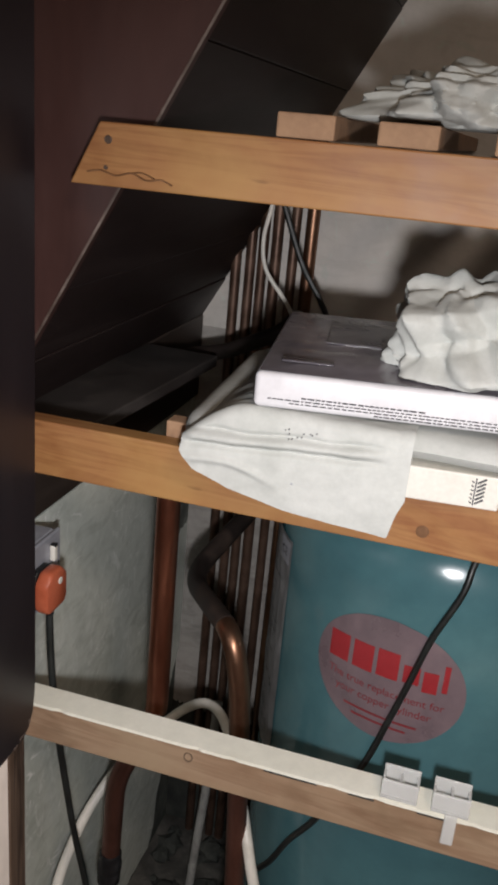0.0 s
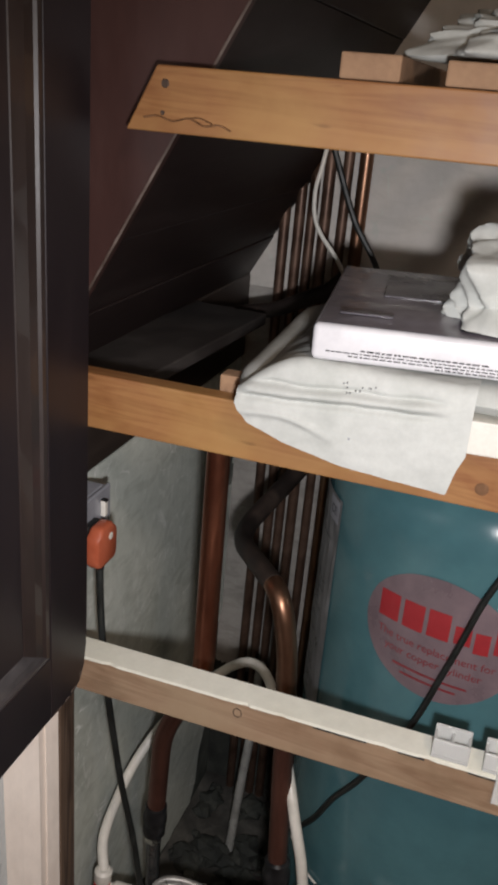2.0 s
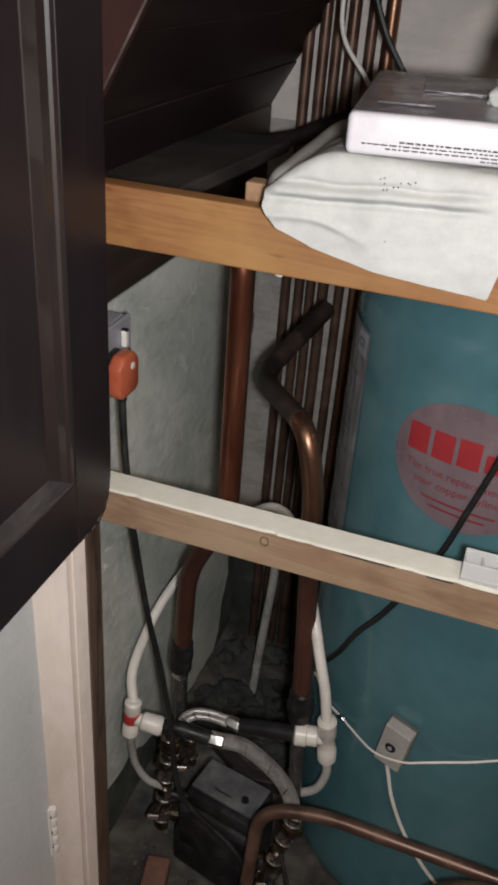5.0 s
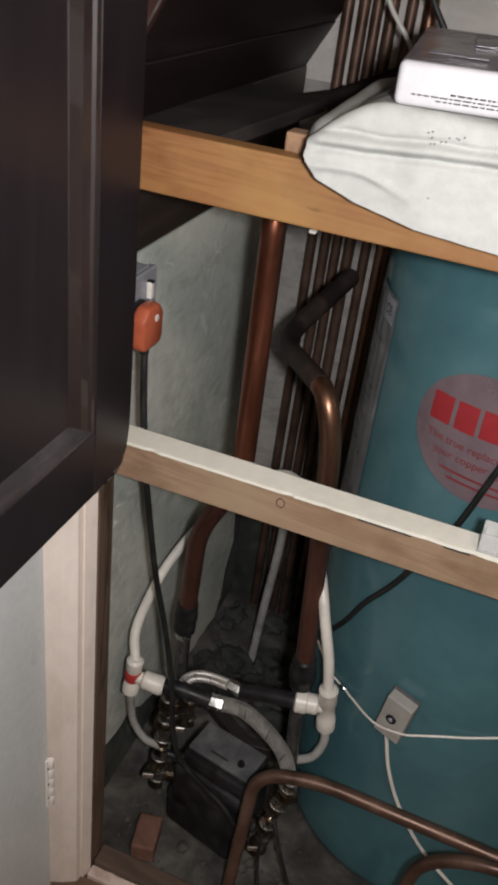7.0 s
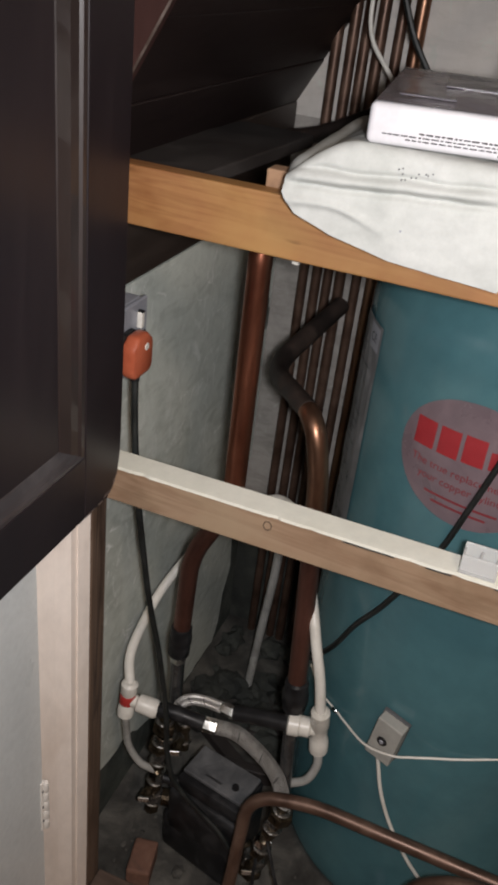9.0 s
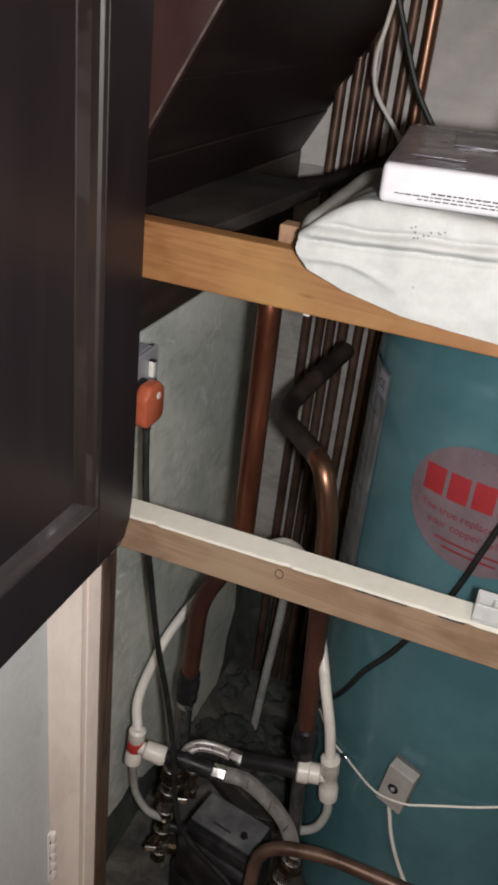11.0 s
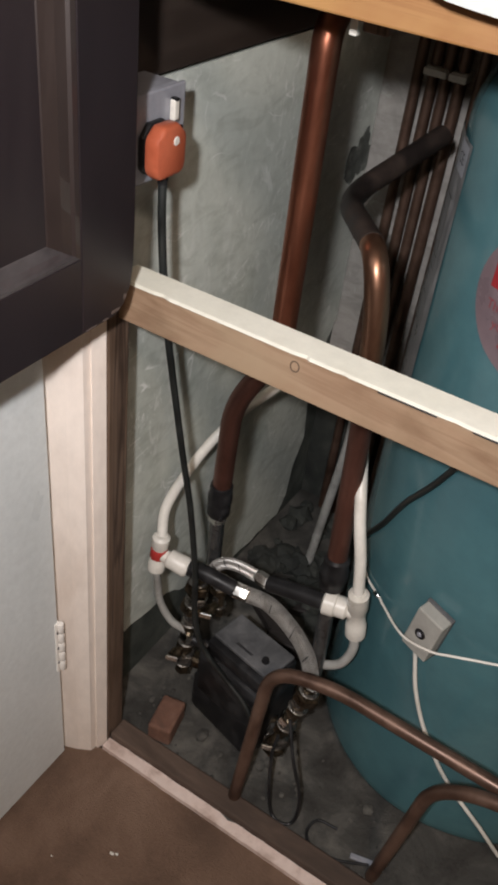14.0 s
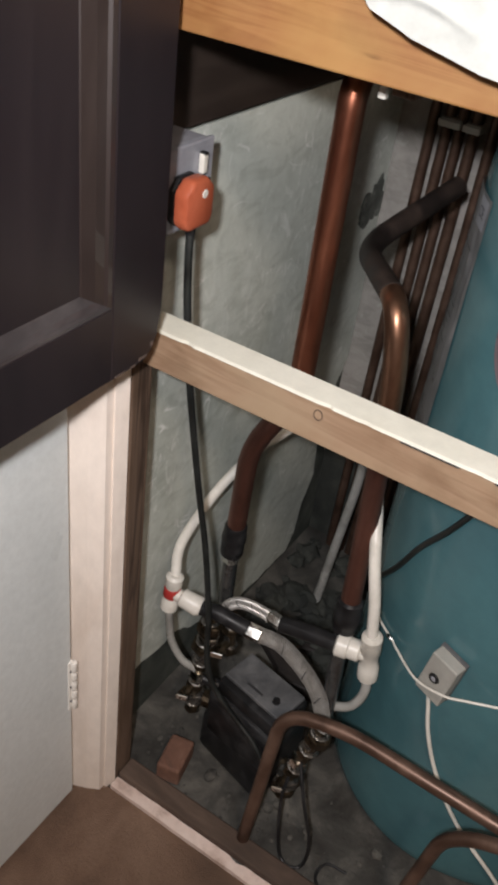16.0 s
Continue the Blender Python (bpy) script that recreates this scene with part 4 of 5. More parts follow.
# ---- hoses, valves and pump ----


def braid(path, r, strands=11, pitch=0.036, wire=0.0009):
    """Crossed spiral wires wound round a path both ways."""
    pts, keep = [Vector(p) for p in path], []
    for p in pts:
        if not keep or (p - keep[-1]).length > 0.0018:
            keep.append(p)
    frames, side, run = [], None, 0.0
    for i, p in enumerate(keep):
        d = (keep[min(i + 1, len(keep) - 1)] - keep[max(i - 1, 0)]).normalized()
        side = d.orthogonal().normalized() if side is None else (side - d * side.dot(d)).normalized()
        run += (p - keep[i - 1]).length if i else 0.0
        frames.append((p, side.copy(), d.cross(side), d, run))
    bm = bmesh.new()
    for way in (-1, 1):
        for k in range(strands):
            last = None
            for p, a, b, d, dist in frames:
                t = 2 * math.pi * (k / strands + way * dist / pitch)
                out = a * math.cos(t) + b * math.sin(t)
                around = (d.cross(out) * way * 2 * math.pi * r / pitch + d).normalized().cross(out)
                c = p + out * r
                row = [bm.verts.new(c + out * wire), bm.verts.new(c + around * wire), bm.verts.new(c - around * wire)]
                if last:
                    for m in range(3):
                        bm.faces.new((last[m], last[(m + 1) % 3], row[(m + 1) % 3], row[m]))
                last = row
    return bm


def hose(name, pts, r, label, ends=(), woven=True):
    h = thing(name, min((Vector(p) for p in pts), key=lambda v: v.z), label, "hose", "braided hoses")
    path = flowing(pts, 22)
    part("core", tube(path, r - 0.0004, 18), M_HOSECORE, h, "dark rubber core", smooth=True)
    if woven:
        tagged(part("braid", braid(path, r), M_HOSE, h, smooth=True), kind="stuff")
        for k in range(24, len(path) - 8, 22):
            d = (path[k + 1] - path[k]).normalized()
            out = d.cross(Vector((0, -1, 0.6))).cross(d).normalized()
            arc_pts = [path[k] + d * 0.0016 * (m - 2) + (Matrix.Rotation(0.3 * (m - 2), 3, d) @ out) * (r + 0.0007) for m in range(5)]
            part("tick", tube(arc_pts, 0.0008, 6), M_INK, h)
    for a, b, rr in ends:
        part("ferrule", nut(a, b, rr), M_STEEL, h, "bright steel ferrule")
    return h


hose("upper_braided_hose", [(0.058, 0.158, 0.25), (0.066, 0.16, 0.272), (0.082, 0.161, 0.287), (0.106, 0.158, 0.297), (0.136, 0.152, 0.304)], 0.0078, "braided steel hose arching between the valves", [((0.134, 0.1525, 0.3045), (0.156, 0.148, 0.3065), 0.0098)])
hose("lower_braided_hose", [(0.13, 0.128, 0.288), (0.165, 0.14, 0.278), (0.205, 0.14, 0.255), (0.236, 0.131, 0.235), (0.252, 0.122, 0.21), (0.259, 0.113, 0.19)], 0.0104, "braided steel hose arching over the pump", [((0.116, 0.124, 0.2905), (0.138, 0.129, 0.287), 0.0115)])
hose("left_drop_hose", [(0.0445, 0.184, 0.343), (0.044, 0.186, 0.31), (0.045, 0.185, 0.26), (0.05, 0.18, 0.21)], 0.0112, "dark sleeved hose below the copper pipe", [((0.0445, 0.184, 0.345), (0.0443, 0.185, 0.33), 0.0135)], woven=False)
hose("right_drop_hose", [(0.237, 0.166, 0.34), (0.239, 0.165, 0.28), (0.245, 0.155, 0.21), (0.25, 0.14, 0.15)], 0.0112, "dark sleeved hose below the copper pipe", [((0.237, 0.166, 0.342), (0.2375, 0.1655, 0.328), 0.0135)], woven=False)
solo("black_hose_end", tube(rounded([(0.156, 0.148, 0.3075), (0.2, 0.15, 0.318), (0.236, 0.152, 0.3235)], 0.02), 0.0118, 16), M_BLACK, "black rubber sleeve at the tee", "hose", smooth=True)
solo("black_hose_end", tube(rounded([(0.048, 0.112, 0.297), (0.07, 0.116, 0.3), (0.117, 0.1245, 0.2903)], 0.02), 0.0112, 16), M_BLACK, "black rubber sleeve at the tee", "hose", smooth=True)


def valve(name, foot, head, seed, label, fat=1.0):
    """A string of nuts on a short stem from foot to head, with a spindle and lever."""
    rv = random.Random(seed)
    a, b = Vector(foot), Vector(head)
    d, long = (b - a).normalized(), (b - a).length
    v = thing(name, foot, label, "valve", "pump valves")
    part("stem", turned(a, b, ((0, 0.009 * fat), (1, 0.009 * fat)), 14), M_BRASS, v, smooth=True)
    at, n = 0.003, 0
    while at + 0.014 < long:
        h = rv.uniform(0.011, 0.019)
        off = Vector((rv.uniform(-0.002, 0.002), rv.uniform(-0.002, 0.002), 0))
        part("nut", nut(a + d * at + off, a + d * (at + h) + off, rv.uniform(0.0105, 0.018) * fat), (M_BRASS, M_CHROME, M_BRASS, M_STEEL)[n % 4], v)
        if n % 2 == 0:
            part("ring", turned(a + d * (at + h), a + d * (at + h + 0.004), ((0, 0.0125 * fat), (0.5, 0.014 * fat), (1, 0.0125 * fat)), 18), M_CHROME, v, smooth=True)
        at += h + rv.uniform(0.004, 0.009)
        n += 1
    c = a + d * long * 0.3
    part("spindle", turned(c, c + Vector((-0.006, -0.03, -0.003)), ((0, 0.006), (0.6, 0.006), (0.62, 0.009), (1, 0.008)), 12), M_BRASS, v)
    part("handle", box(c.x - 0.013, c.x + 0.006, c.y - 0.035, c.y - 0.0305, c.z - 0.007, c.z + 0.003, 0.001, 1, 20), M_STEEL, v)
    return v


valve("left_pump_valve", (0.042, 0.128, 0.045), (0.05, 0.14, 0.25), 2, "dirty chrome and brass isolating valve by the pump", 1.05)
valve("left_inner_valve", (0.076, 0.165, 0.17), (0.07, 0.168, 0.25), 7, "small dirty chrome valve beside the pump", 0.8)
valve("right_pump_valve", (0.225, 0.1, 0.035), (0.259, 0.112, 0.2), 5, "dirty chrome and brass isolating valve by the pump", 1.08)

pump = thing("circulation_pump", (0.14, 0.14, FLOOR), "black boxy pump with a dusty grey plate, on the floor", "pump")
part("casing", box(0.078, 0.212, 0.105, 0.19, 0.035, 0.13, 0.012, 3, -11), M_BLACK, pump, smooth=True)
part("motor_head", box(0.09, 0.206, 0.112, 0.186, 0.128, 0.156, 0.006, 2, -11), M_BLACK, pump, smooth=True)
plate = part("top_plate", box(0.094, 0.202, 0.124, 0.182, 0.156, 0.163, 0.002, 2, -11), M_GREYPLATE, pump, "dusty grey cover plate")
part("plate_print", box(0.125, 0.155, 0.136, 0.14, 0.1631, 0.1636, 0, 1, -11), M_INK, plate)
part("plate_knob", turned((0.176, 0.138, 0.163), (0.176, 0.138, 0.168), ((0, 0.006), (1, 0.005)), 14), M_BLACK, plate)
part("base_flange", box(0.066, 0.2, 0.108, 0.16, FLOOR + 0.001, 0.06, 0.012, 3, -14), M_BLACK, pump, smooth=True)
part("gland", turned((0.085, 0.125, 0.14), (0.062, 0.118, 0.146), ((0, 0.009), (0.4, 0.009), (0.45, 0.0075), (1, 0.0065)), 12), M_BLACK, pump)
part("volute", turned((0.146, 0.168, FLOOR), (0.146, 0.168, 0.036), ((0, 0.04), (0.1, 0.045), (0.9, 0.045), (1, 0.04)), 28), M_BLACK, pump, smooth=True)
part("inlet", tube([(0.08, 0.155, 0.06), (0.052, 0.147, 0.06)], 0.014, 14), M_BRASS, pump)
part("outlet", tube([(0.205, 0.13, 0.05), (0.246, 0.12, 0.05)], 0.014, 14), M_BRASS, pump)
part("bolt", nut((0.098, 0.122, 0.06), (0.098, 0.122, 0.069), 0.006), M_STEEL, pump)
part("bolt", nut((0.165, 0.106, 0.06), (0.165, 0.106, 0.069), 0.006), M_STEEL, pump)
solo("pump_lead", tube(flowing([(0.236, 0.092, 0.09), (0.242, 0.066, 0.08), (0.252, 0.056, 0.02), (0.268, 0.044, -0.018), (0.288, 0.04, -0.0215), (0.302, 0.05, -0.015), (0.3, 0.055, 0.04), (0.276, 0.06, 0.11), (0.25, 0.085, 0.15)]), 0.0026, 8), M_BLACK, "thin black lead looping to the floor", "cable", smooth=True)
solo("paper_scrap", box(0.392, 0.424, 0.058, 0.066, FLOOR, FLOOR + 0.004, 0.001, 1, 14), M_GREYMETAL, "small pale scrap lying on the floor", "scrap")
solo("floor_lead", tube(flowing([(0.36, 0.08, -0.0215), (0.33, 0.075, -0.0215), (0.325, 0.05, -0.0215), (0.345, 0.035, -0.0215), (0.38, 0.04, -0.0215), (0.42, 0.06, -0.0215)]), 0.0022, 8), M_BLACK, "thin black lead lying on the floor", "cable", smooth=True)

# ---- socket and plug ----
sock = thing("wall_socket", (-0.02, 0.062, 0.852), "grey metal-clad switched socket on the side wall", "socket")
part("back_box", box(XL, -0.001, 0.019, 0.1045, 0.852, 0.931, 0.003), M_GREYMETAL, sock)
part("front_plate", box(-0.0005, 0.0045, 0.017, 0.1065, 0.85, 0.9325, 0.002), M_GREYMETAL, sock)
part("switch", box(0.0046, 0.011, 0.081, 0.0885, 0.902, 0.921, 0.0015, 2), M_WHITEPLASTIC, sock, "white rocker switch")
part("switch_tip", box(0.0046, 0.0115, 0.082, 0.0875, 0.9195, 0.9225, 0.0006, 1), M_BLACK, sock)
part("plate_screw", turned((0.0044, 0.101, 0.891), (0.0052, 0.101, 0.891), ((0, 0.0028), (1, 0.0022)), 10), M_STEEL, sock)
plug = thing("mains_plug", (0.018, 0.056, 0.862), "orange mains plug with a black base in the socket", "plug")
part("plug_base", prism([(0.0345, 0.868), (0.0405, 0.862), (0.0715, 0.862), (0.0775, 0.868), (0.0775, 0.897), (0.0665, 0.908), (0.0455, 0.908), (0.0345, 0.897)], "x", 0.0046, 0.0115, 0.002), M_BLACK, plug)
part("plug_cover", prism([(0.034, 0.8675), (0.04, 0.8605), (0.072, 0.8605), (0.078, 0.8675), (0.078, 0.8975), (0.067, 0.909), (0.045, 0.909), (0.034, 0.8975)], "x", 0.0117, 0.029, 0.0045), M_ORANGE, plug, "orange plastic cover", smooth=True)
part("plug_spot", turned((0.0285, 0.0605, 0.894), (0.0299, 0.0605, 0.894), ((0, 0.0042), (0.7, 0.0042), (1, 0.0034)), 18), M_WHITEPLASTIC, plug, "pale round button")
part("cord_grip", turned((0.018, 0.056, 0.866), (0.0185, 0.056, 0.852), ((0, 0.006), (1, 0.005)), 12), M_BLACK, plug)
solo("plug_lead", tube(flowing([(0.0185, 0.056, 0.862), (0.02, 0.055, 0.82), (0.02, 0.06, 0.77), (0.02, 0.068, 0.72), (0.02, 0.078, 0.664), (0.026, 0.107, 0.508), (0.048, 0.106, 0.41), (0.069, 0.098, 0.308), (0.076, 0.093, 0.25), (0.087, 0.091, 0.2), (0.105, 0.093, 0.168), (0.135, 0.094, 0.14), (0.17, 0.093, 0.115), (0.192, 0.089, 0.093), (0.2, 0.1, 0.08)]), 0.0042, 10), M_CABLE, "dark flex hanging from the orange plug", "cable", smooth=True)

# ---- what lies on the shelves ----


def soft_slab(x0, x1, y0, y1, z0, z1, seed, r=0.03, amp=0.002, corner=0.05, nx=70, ny=50, skew=0.0):
    """A folded pad of cloth: rounded rims, rounded corners, creases on top."""
    bm = bmesh.new()
    mid_z, half = (z0 + z1) / 2, (z1 - z0) / 2
    top, bot = {}, {}
    for i in range(nx + 1):
        for j in range(ny + 1):
            u, v = i / nx, j / ny
            x, y = x0 + (x1 - x0) * u, y0 + (y1 - y0) * v
            dx, dy = min(x - x0, x1 - x), min(y - y0, y1 - y)
            d = min(dx, dy)
            if dx < corner and dy < corner:
                d = corner - math.hypot(corner - dx, corner - dy)
                if d < 0:
                    k = corner / math.hypot(corner - dx, corner - dy)
                    x += (1 - k) * (corner - dx) * (1 if x - x0 < x1 - x else -1)
                    y += (1 - k) * (corner - dy) * (1 if y - y0 < y1 - y else -1)
                    d = 0
            h = half * (math.sqrt(max(0.0, 1 - (1 - min(d, r) / r) ** 2)))
            p = Vector((x * 14, y * 14, seed))
            crease = 1 - abs(noise.noise(p * 0.9 + Vector((0, 0, 5))))
            w = amp * noise.noise(p) + amp * 1.6 * max(0, crease - 0.82) / 0.18 * noise.noise(p * 0.4 + Vector((3, 1, 0)))
            f = min(1.0, d / r + 0.3)
            shift = skew * (y - y0)
            top[i, j] = bm.verts.new((x + shift, y + w * 1.5, mid_z + h + w * f))
            bot[i, j] = bm.verts.new((x + shift, y + w * 1.5, mid_z - h)) if 0 < i < nx and 0 < j < ny else top[i, j]
    for g, flip in ((top, 1), (bot, -1)):
        for i in range(nx):
            for j in range(ny):
                q = [g[i, j], g[i + 1, j], g[i + 1, j + 1], g[i, j + 1]]
                try:
                    bm.faces.new(q[::flip])
                except ValueError:
                    pass
    return bm


def flap():
    """The top layer of the sheet: it lies on the pad, turns over its front and hangs to a corner."""
    low = [(0.187, 1.107), (0.2, 1.092), (0.232, 1.081), (0.283, 1.07), (0.332, 1.066), (0.373, 1.063), (0.3775, 1.085), (0.3835, 1.1)]
    bm = bmesh.new()
    nx, nt, back, r = 120, 300, 0.25, 0.01
    x0, x1 = 0.1872, 0.3832
    sheets = []
    for off in (0.0, 0.0014):
        g = []
        for i in range(nx + 1):
            x = x0 + (x1 - x0) * i / nx
            zb = next(za + (zc - za) * (x - xa) / (xb - xa) for (xa, za), (xb, zc) in zip(low, low[1:]) if xa <= x <= xb + 1e-9)
            e = min(1, (x - x0) / 0.06)
            top = 1.1195 + 0.0345 * math.sin(e * math.pi / 2)
            fall = max(top - r - zb, 0.002)
            whole = back + r * math.pi / 2 + fall
            row = []
            for j in range(nt + 1):
                s = whole * j / nt
                if s < back:
                    p = Vector((x, -0.0165 + back - s, top))
                    nrm = Vector((0, 0, 1))
                elif s < back + r * math.pi / 2:
                    a = (s - back) / r
                    p = Vector((x, -0.0165 - r * math.sin(a), top - r + r * math.cos(a)))
                    nrm = Vector((0, -math.sin(a), math.cos(a)))
                else:
                    d = s - back - r * math.pi / 2
                    p = Vector((x, -0.0165 - r - 0.004 * math.sin(d * 30), top - r - d))
                    nrm = Vector((0, -1, 0))
                hang = max(0.0, min(1.0, (s - back) / 0.02))
                w = 0.0016 * noise.noise(Vector((x * 22, s * 30, 2))) + 0.0007 * noise.noise(Vector((x * 60, s * 90, 5)))
                for zc, wide, deep in ((1.1145 + 0.07 * (x - 0.19) + 0.0012 * noise.noise(Vector((x * 40, 0, 1))), 0.003, -0.0045), (1.121 + 0.075 * (x - 0.19), 0.0045, 0.0036), (1.128 + 0.06 * (x - 0.19) + 0.0015 * noise.noise(Vector((x * 30, 0, 6))), 0.0028, -0.0038), (1.106 - 0.14 * (x - 0.19) + 0.004 * math.sin(x * 60), 0.0036, 0.003)):
                    fade = max(0.0, min(1.0, (0.37 - x) / 0.03)) * (1.0 if wide != 0.0036 or x < 0.25 else max(0.0, 1 - (x - 0.25) / 0.03))
                    w += deep * fade * hang * math.exp(-(((p.z - zc) / wide) ** 2))
                q = p + nrm * (w - off)
                row.append(bm.verts.new(q))
            g.append(row)
        sheets.append(g)
        for i in range(nx):
            for j in range(nt):
                bm.faces.new((g[i][j], g[i + 1][j], g[i + 1][j + 1], g[i][j + 1]))
    a, b = sheets
    rim = [(0, j) for j in range(nt + 1)] + [(i, nt) for i in range(1, nx + 1)] + [(nx, j) for j in range(nt - 1, -1, -1)]
    for (i, j), (k, l) in zip(rim, rim[1:]):
        bm.faces.new((a[i][j], a[k][l], b[k][l], b[i][j]))
    return bm


sheet = thing("folded_sheet", (0.3, 0.1, 1.094), "folded white cotton sheet with one corner hanging down", "sheet")
part("bottom_fold", soft_slab(0.176, 0.372, -0.019, 0.31, 1.0938, 1.13, 1, 0.02, 0.0014, 0.05, skew=-0.05), M_CLOTH, sheet, smooth=True)
part("top_fold", soft_slab(0.215, 0.6, -0.012, 0.3, 1.124, 1.149, 3, 0.03, 0.0018, 0.06, skew=-0.03), M_CLOTH, sheet, smooth=True)
part("hanging_corner", flap(), M_CLOTH, sheet, smooth=True)
for k in range(11):
    rr = random.Random(k)
    x, z = 0.29 + rr.uniform(-0.016, 0.016), 1.138 + rr.uniform(-0.006, 0.004)
    part("motif_dot", box(x, x + 0.001, -0.0285, -0.0262, z, z + 0.0008, 0), M_LABEL, sheet)
for k in range(8):
    rr = random.Random(40 + k)
    x, z = 0.283 + rr.uniform(-0.007, 0.007), 1.096 + rr.uniform(-0.006, 0.006)
    part("motif_dot", box(x, x + 0.0018, -0.0305, -0.0262, z, z + 0.0015, 0), M_GREYMETAL, sheet)
napkin = thing("printed_card", (0.42, 0.02, 1.0945), "cream card with a grey leaf print under the sheet", "card")
part("card", box(0.372, 0.452, -0.008, 0.1, 1.0945, 1.1235, 0.0015, 2, 5), M_CARD, napkin)
for k in range(6):
    for side in (-1, 1):
        x, z = 0.436 + side * 0.0045, 1.1 + k * 0.0036
        part("leaf", box(x - 0.004, x + 0.004, -0.0064, -0.0054, z, z + 0.0018, 0.0003, 1, 0, side * -35), M_GREYPLATE, napkin)
part("stalk", box(0.4354, 0.4366, -0.0064, -0.0055, 1.097, 1.121, 0), M_GREYPLATE, napkin)
solo("dark_case", box(0.456, 0.6, 0.0, 0.12, 1.0945, 1.121, 0.004), M_BLACK, "black case lying under the package", "case")

PT = 7.5
PC = (0.2475, -0.0225, 1.1545)


def in_pack(bm):
    bmesh.ops.rotate(bm, verts=bm.verts, cent=PC, matrix=Euler((0, radians(-0.6), radians(PT))).to_matrix())
    return bm


px, py, pz = PC
pack = thing("wrapped_package", (0.38, 0.1, pz), "flat grey plastic-wrapped package with white printed sides", "package")
part("body", in_pack(box(px, px + 0.34, py, py + 0.262, pz, pz + 0.0305, 0.005, 3)), M_PAPER, pack, smooth=True)


def wrap_top():
    bm = bmesh.new()
    nx, ny = 60, 46
    g = {}
    for i in range(nx + 1):
        for j in range(ny + 1):
            u, v = i / nx, j / ny
            x, y = px + 0.003 + 0.334 * u, py + 0.003 + 0.256 * v
            e = min(u, v, 1 - u, 1 - v)
            w = 0.0006 + 0.0028 * min(1, e * 5) + 0.0012 * noise.noise(Vector((x * 26, y * 40, 1))) * min(1, e * 9) + 0.0008 * noise.noise(Vector((x * 90, y * 30, 4))) * min(1, e * 9)
            g[i, j] = bm.verts.new((x, y, pz + 0.0306 + max(w, 0.0002)))
    for i in range(nx):
        for j in range(ny):
            bm.faces.new((g[i, j], g[i + 1, j], g[i + 1, j + 1], g[i, j + 1]))
    return in_pack(bm)


wrap = part("wrap_top", wrap_top(), M_PACK, pack, "shiny grey plastic film", smooth=True)
part("dark_panel", in_pack(box(px + 0.05, px + 0.18, py + 0.11, py + 0.2, pz + 0.034, pz + 0.0356, 0.0005, 1)), M_PACKDARK, wrap, "dark printed panel")
part("dark_bar", in_pack(box(px + 0.018, px + 0.062, py + 0.03, py + 0.04, pz + 0.0335, pz + 0.0352, 0.0005, 1)), M_PACKDARK, wrap)
rnd = random.Random(11)
for row, (xa, xb) in enumerate(((0.04, 0.14), (0.012, 0.3), (0.03, 0.3), (0.1, 0.32))):
    x = px + xa
    while x < px + xb:
        w = rnd.uniform(0.002, 0.006)
        z = pz + 0.011 - row * 0.0026
        part("print_bar", in_pack(box(x, x + w, py - 0.0005, py + 0.0003, z, z + (0.0013 if row == 0 else 0.001), 0)), M_INK, pack)
        x += w + rnd.uniform(0.0008, 0.0014)


def crumpled(cx, cy, z0, size, seed):
    """A crumpled ball of tissue: straight sharp creases, a ragged skirt at its foot, flat underneath."""
    rnd = random.Random(seed)
    bm = bmesh.new()
    bmesh.ops.create_icosphere(bm, subdivisions=6, radius=1)
    creases = []
    for share, close in ((0.2, 0.9), (0.2, 1.25), (0.17, 1.7), (0.15, 2.3), (0.1, 3.3), (0.07, 4.6)):
        way = Vector((rnd.uniform(-1, 1), rnd.uniform(-1, 1), rnd.uniform(-0.7, 0.7))).normalized()
        creases.append((share, close, way, rnd.random()))
    for v in bm.verts:
        n = v.co.normalized()
        q = n + 0.22 * Vector((noise.noise(n * 1.3 + Vector((seed, 0, 0))), noise.noise(n * 1.3 + Vector((0, seed, 4))), noise.noise(n * 1.3 + Vector((2, 5, seed)))))
        r = 0.46
        for share, close, way, phase in creases:
            t = q.dot(way) * close + phase
            r += share * abs(t - math.floor(t) - 0.5) * 2
        r += 0.3 * max(0.0, 1 - abs(n.z + 0.25) / 0.3) * (0.5 + noise.noise(n * 2.2 + Vector((seed, 3, 0))))
        v.co = (cx + n.x * r * size[0], cy + n.y * r * size[1], max(z0, z0 + (n.z * r * 0.72 + 0.3) * size[2]))
    return bm


solo("crumpled_tissue", crumpled(0.42, 0.08, 1.1895, (0.082, 0.08, 0.08), 3), M_CLOTH, "crumpled white tissue lying on the package", "tissue", smooth=True)
solo("crumpled_tissue", crumpled(0.385, 0.095, 1.3838, (0.088, 0.07, 0.05), 8), M_CLOTH, "crumpled white tissue on the upper slats", "tissue", smooth=True)


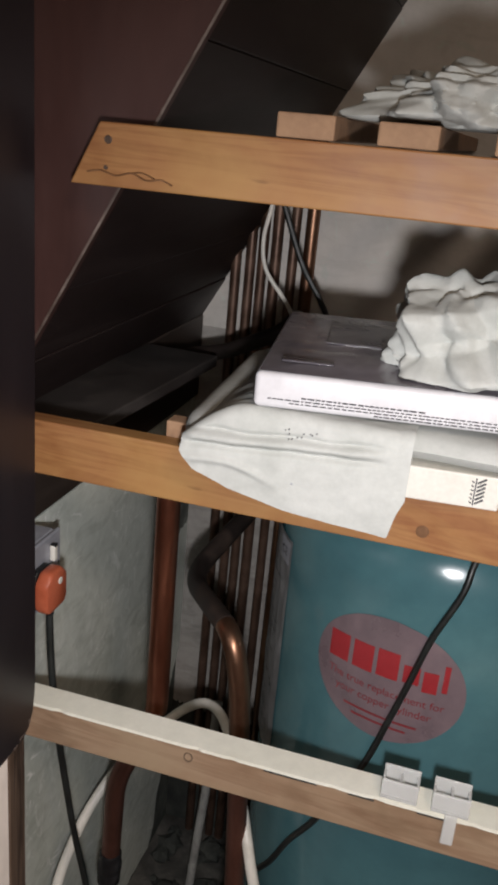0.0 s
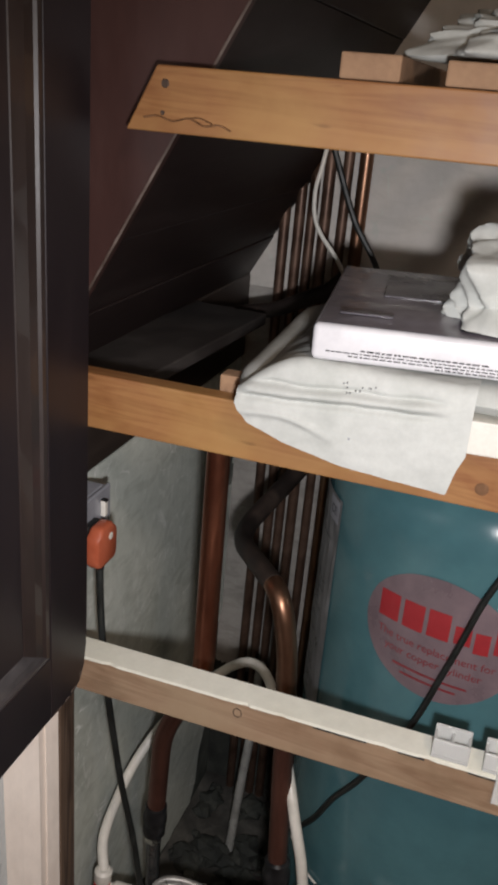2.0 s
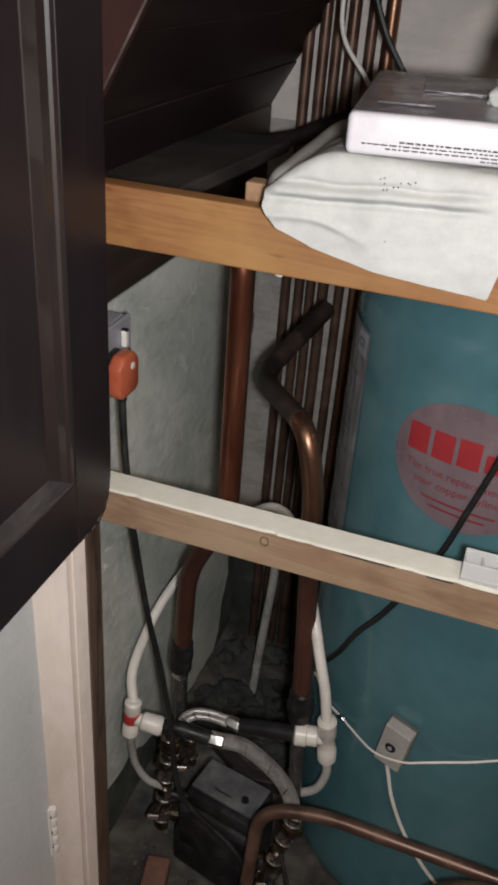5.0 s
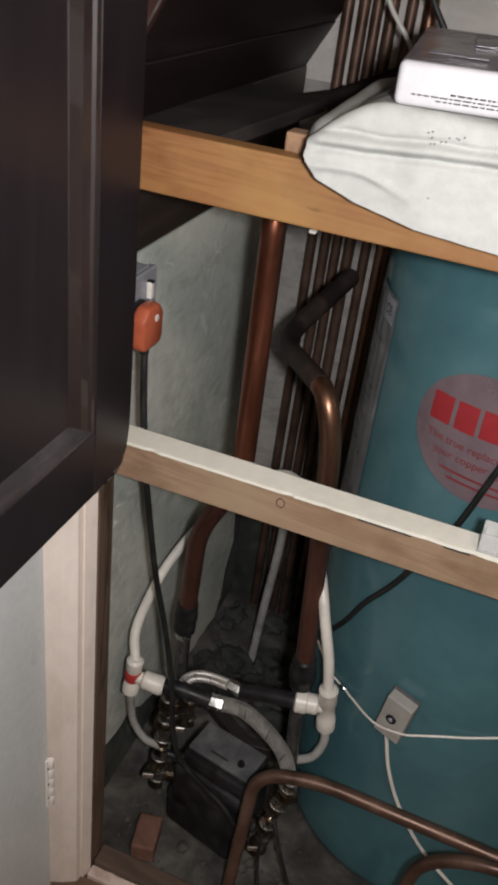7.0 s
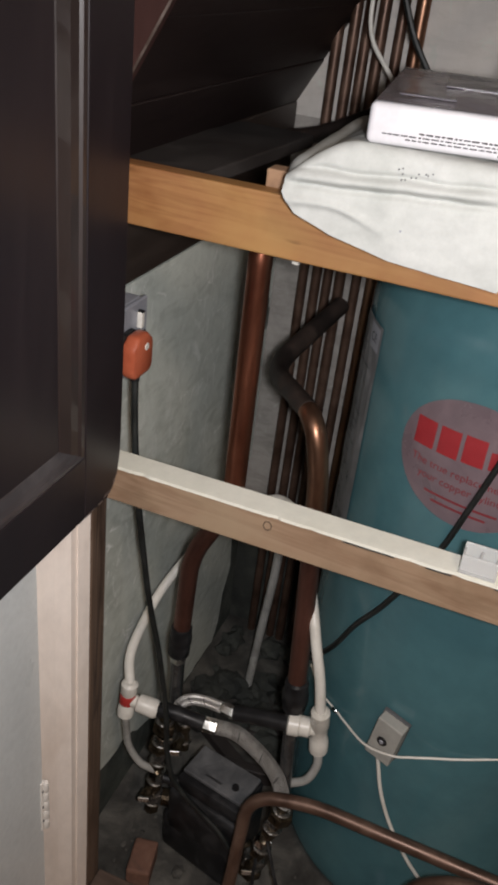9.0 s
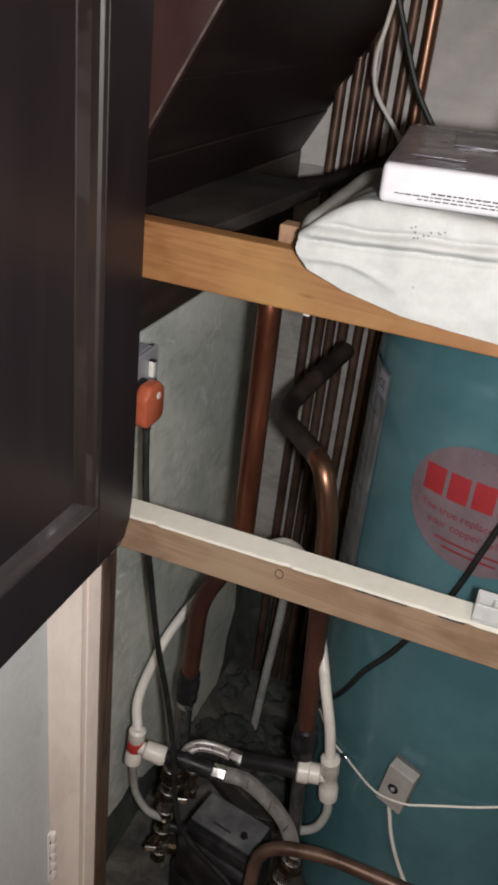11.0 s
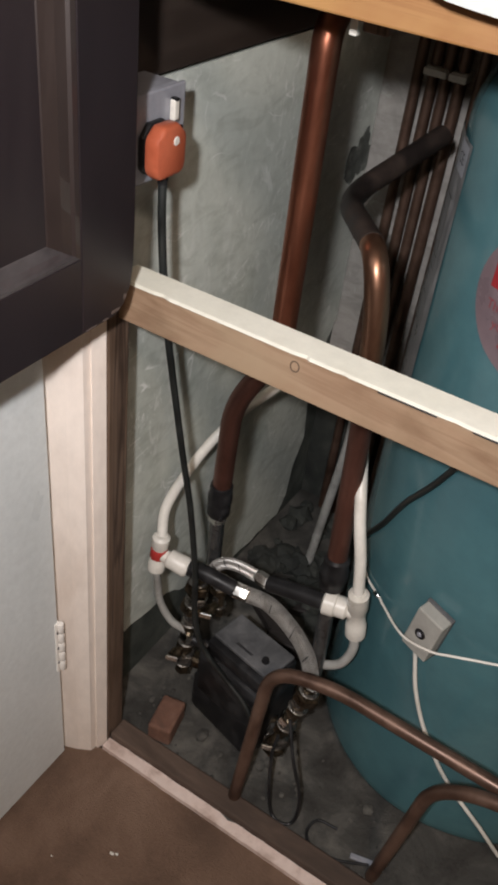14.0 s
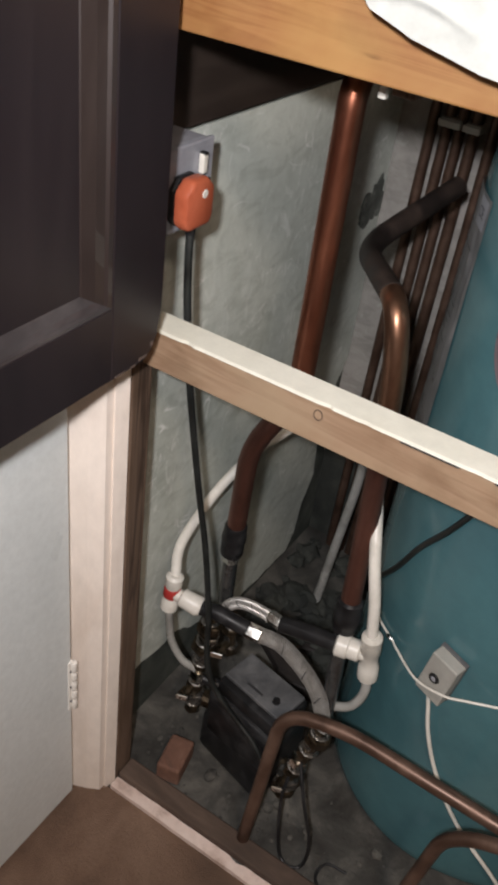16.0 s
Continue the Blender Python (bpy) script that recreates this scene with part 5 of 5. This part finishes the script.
# ---- clips on the rail ----
def clip(x0, tongue):
    c = thing("rail_clip", (x0 + 0.018, 0.025, 0.7667), "clear plastic clip on the white rail", "clip", "rail clips")
    part("base", box(x0, x0 + 0.036, 0.0135, 0.04, 0.7668, 0.7705, 0.001), M_CLEAR, c)
    part("front_wall", box(x0, x0 + 0.036, 0.0135, 0.0165, 0.7706, 0.789, 0.0012), M_CLEAR, c)
    part("back_wall", box(x0, x0 + 0.036, 0.034, 0.037, 0.7706, 0.791, 0.0012), M_CLEAR, c)
    for x in (x0, x0 + 0.0165, x0 + 0.033):
        part("web", box(x, x + 0.003, 0.0166, 0.0339, 0.7706, 0.786, 0.0008), M_CLEAR, c)
    if tongue:
        part("tongue", box(x0 + 0.014, x0 + 0.026, 0.0088, 0.0122, 0.736, 0.7705, 0.0012), M_CLEAR, c)


clip(0.4025, False)
clip(0.452, True)

# ---- rubble on the cupboard floor ----
for k, (x, y, w, d, a) in enumerate(((0.06, 0.4, 0.16, 0.03, 24), (0.02, 0.33, 0.13, 0.024, -32), (0.12, 0.47, 0.1, 0.04, 60), (0.1, 0.3, 0.09, 0.02, 8))):
    solo("timber_offcut", box(x, x + w, y, y + d, FLOOR, FLOOR + 0.018 + 0.004 * k, 0.002, 1, a), M_LEDGE, "dusty dark timber offcut on the floor", "offcut", "floor offcuts")
solo("brick_piece", box(0.04, 0.078, 0.04, 0.1, FLOOR, 0.012, 0.004, 2, 12), M_BRICK, "broken red brick lying on the floor", "brick")
rnd = random.Random(21)
bm = bmesh.new()
for k in range(150):
    x, y = rnd.uniform(0.0, 0.42), rnd.uniform(0.04, 0.3)
    if (x - TX) ** 2 + (y - TY) ** 2 < (TR + 0.012) ** 2:
        continue
    s = rnd.uniform(0.0012, 0.005) * (2.2 if rnd.random() < 0.06 else 1)
    bmesh.ops.create_icosphere(bm, subdivisions=1, radius=s, matrix=Matrix.Translation((x, y, FLOOR + s * 0.4)) @ Matrix.Diagonal((1, rnd.uniform(0.6, 1.5), 0.6, 1)))
solo("rubble", bm, M_CONCRETE, "crumbs of plaster and grit on the floor", "rubble", kind="stuff")
bm = bmesh.new()
for k in range(42):
    x, y, s = rnd.uniform(-0.03, 0.16), rnd.uniform(0.36, 0.67), rnd.uniform(0.006, 0.026)
    made = bmesh.ops.create_icosphere(bm, subdivisions=2, radius=s)
    for v in made["verts"]:
        n = v.co.normalized()
        v.co = v.co * (1 + 0.6 * noise.noise(n * 1.9 + Vector((k, 0, 0))))
        v.co = Vector((x + v.co.x * 1.2, y + v.co.y, FLOOR + s * 0.5 + v.co.z))
solo("debris", bm, M_RENDER, "dark lumps of fallen render in the corner", "debris", kind="stuff")
bm = bmesh.new()
for x, y, s in ((0.115, -0.13, 0.003), (0.121, -0.127, 0.0022), (0.16, -0.2, 0.0015), (0.05, -0.18, 0.0013)):
    bmesh.ops.create_icosphere(bm, subdivisions=1, radius=s, matrix=Matrix.Translation((x, y, -0.0315)) @ Matrix.Diagonal((1.4, 0.8, 0.6, 1)))
solo("carpet_crumbs", bm, M_WHITEPLASTIC, "pale crumbs on the brown carpet", "crumbs", kind="stuff")
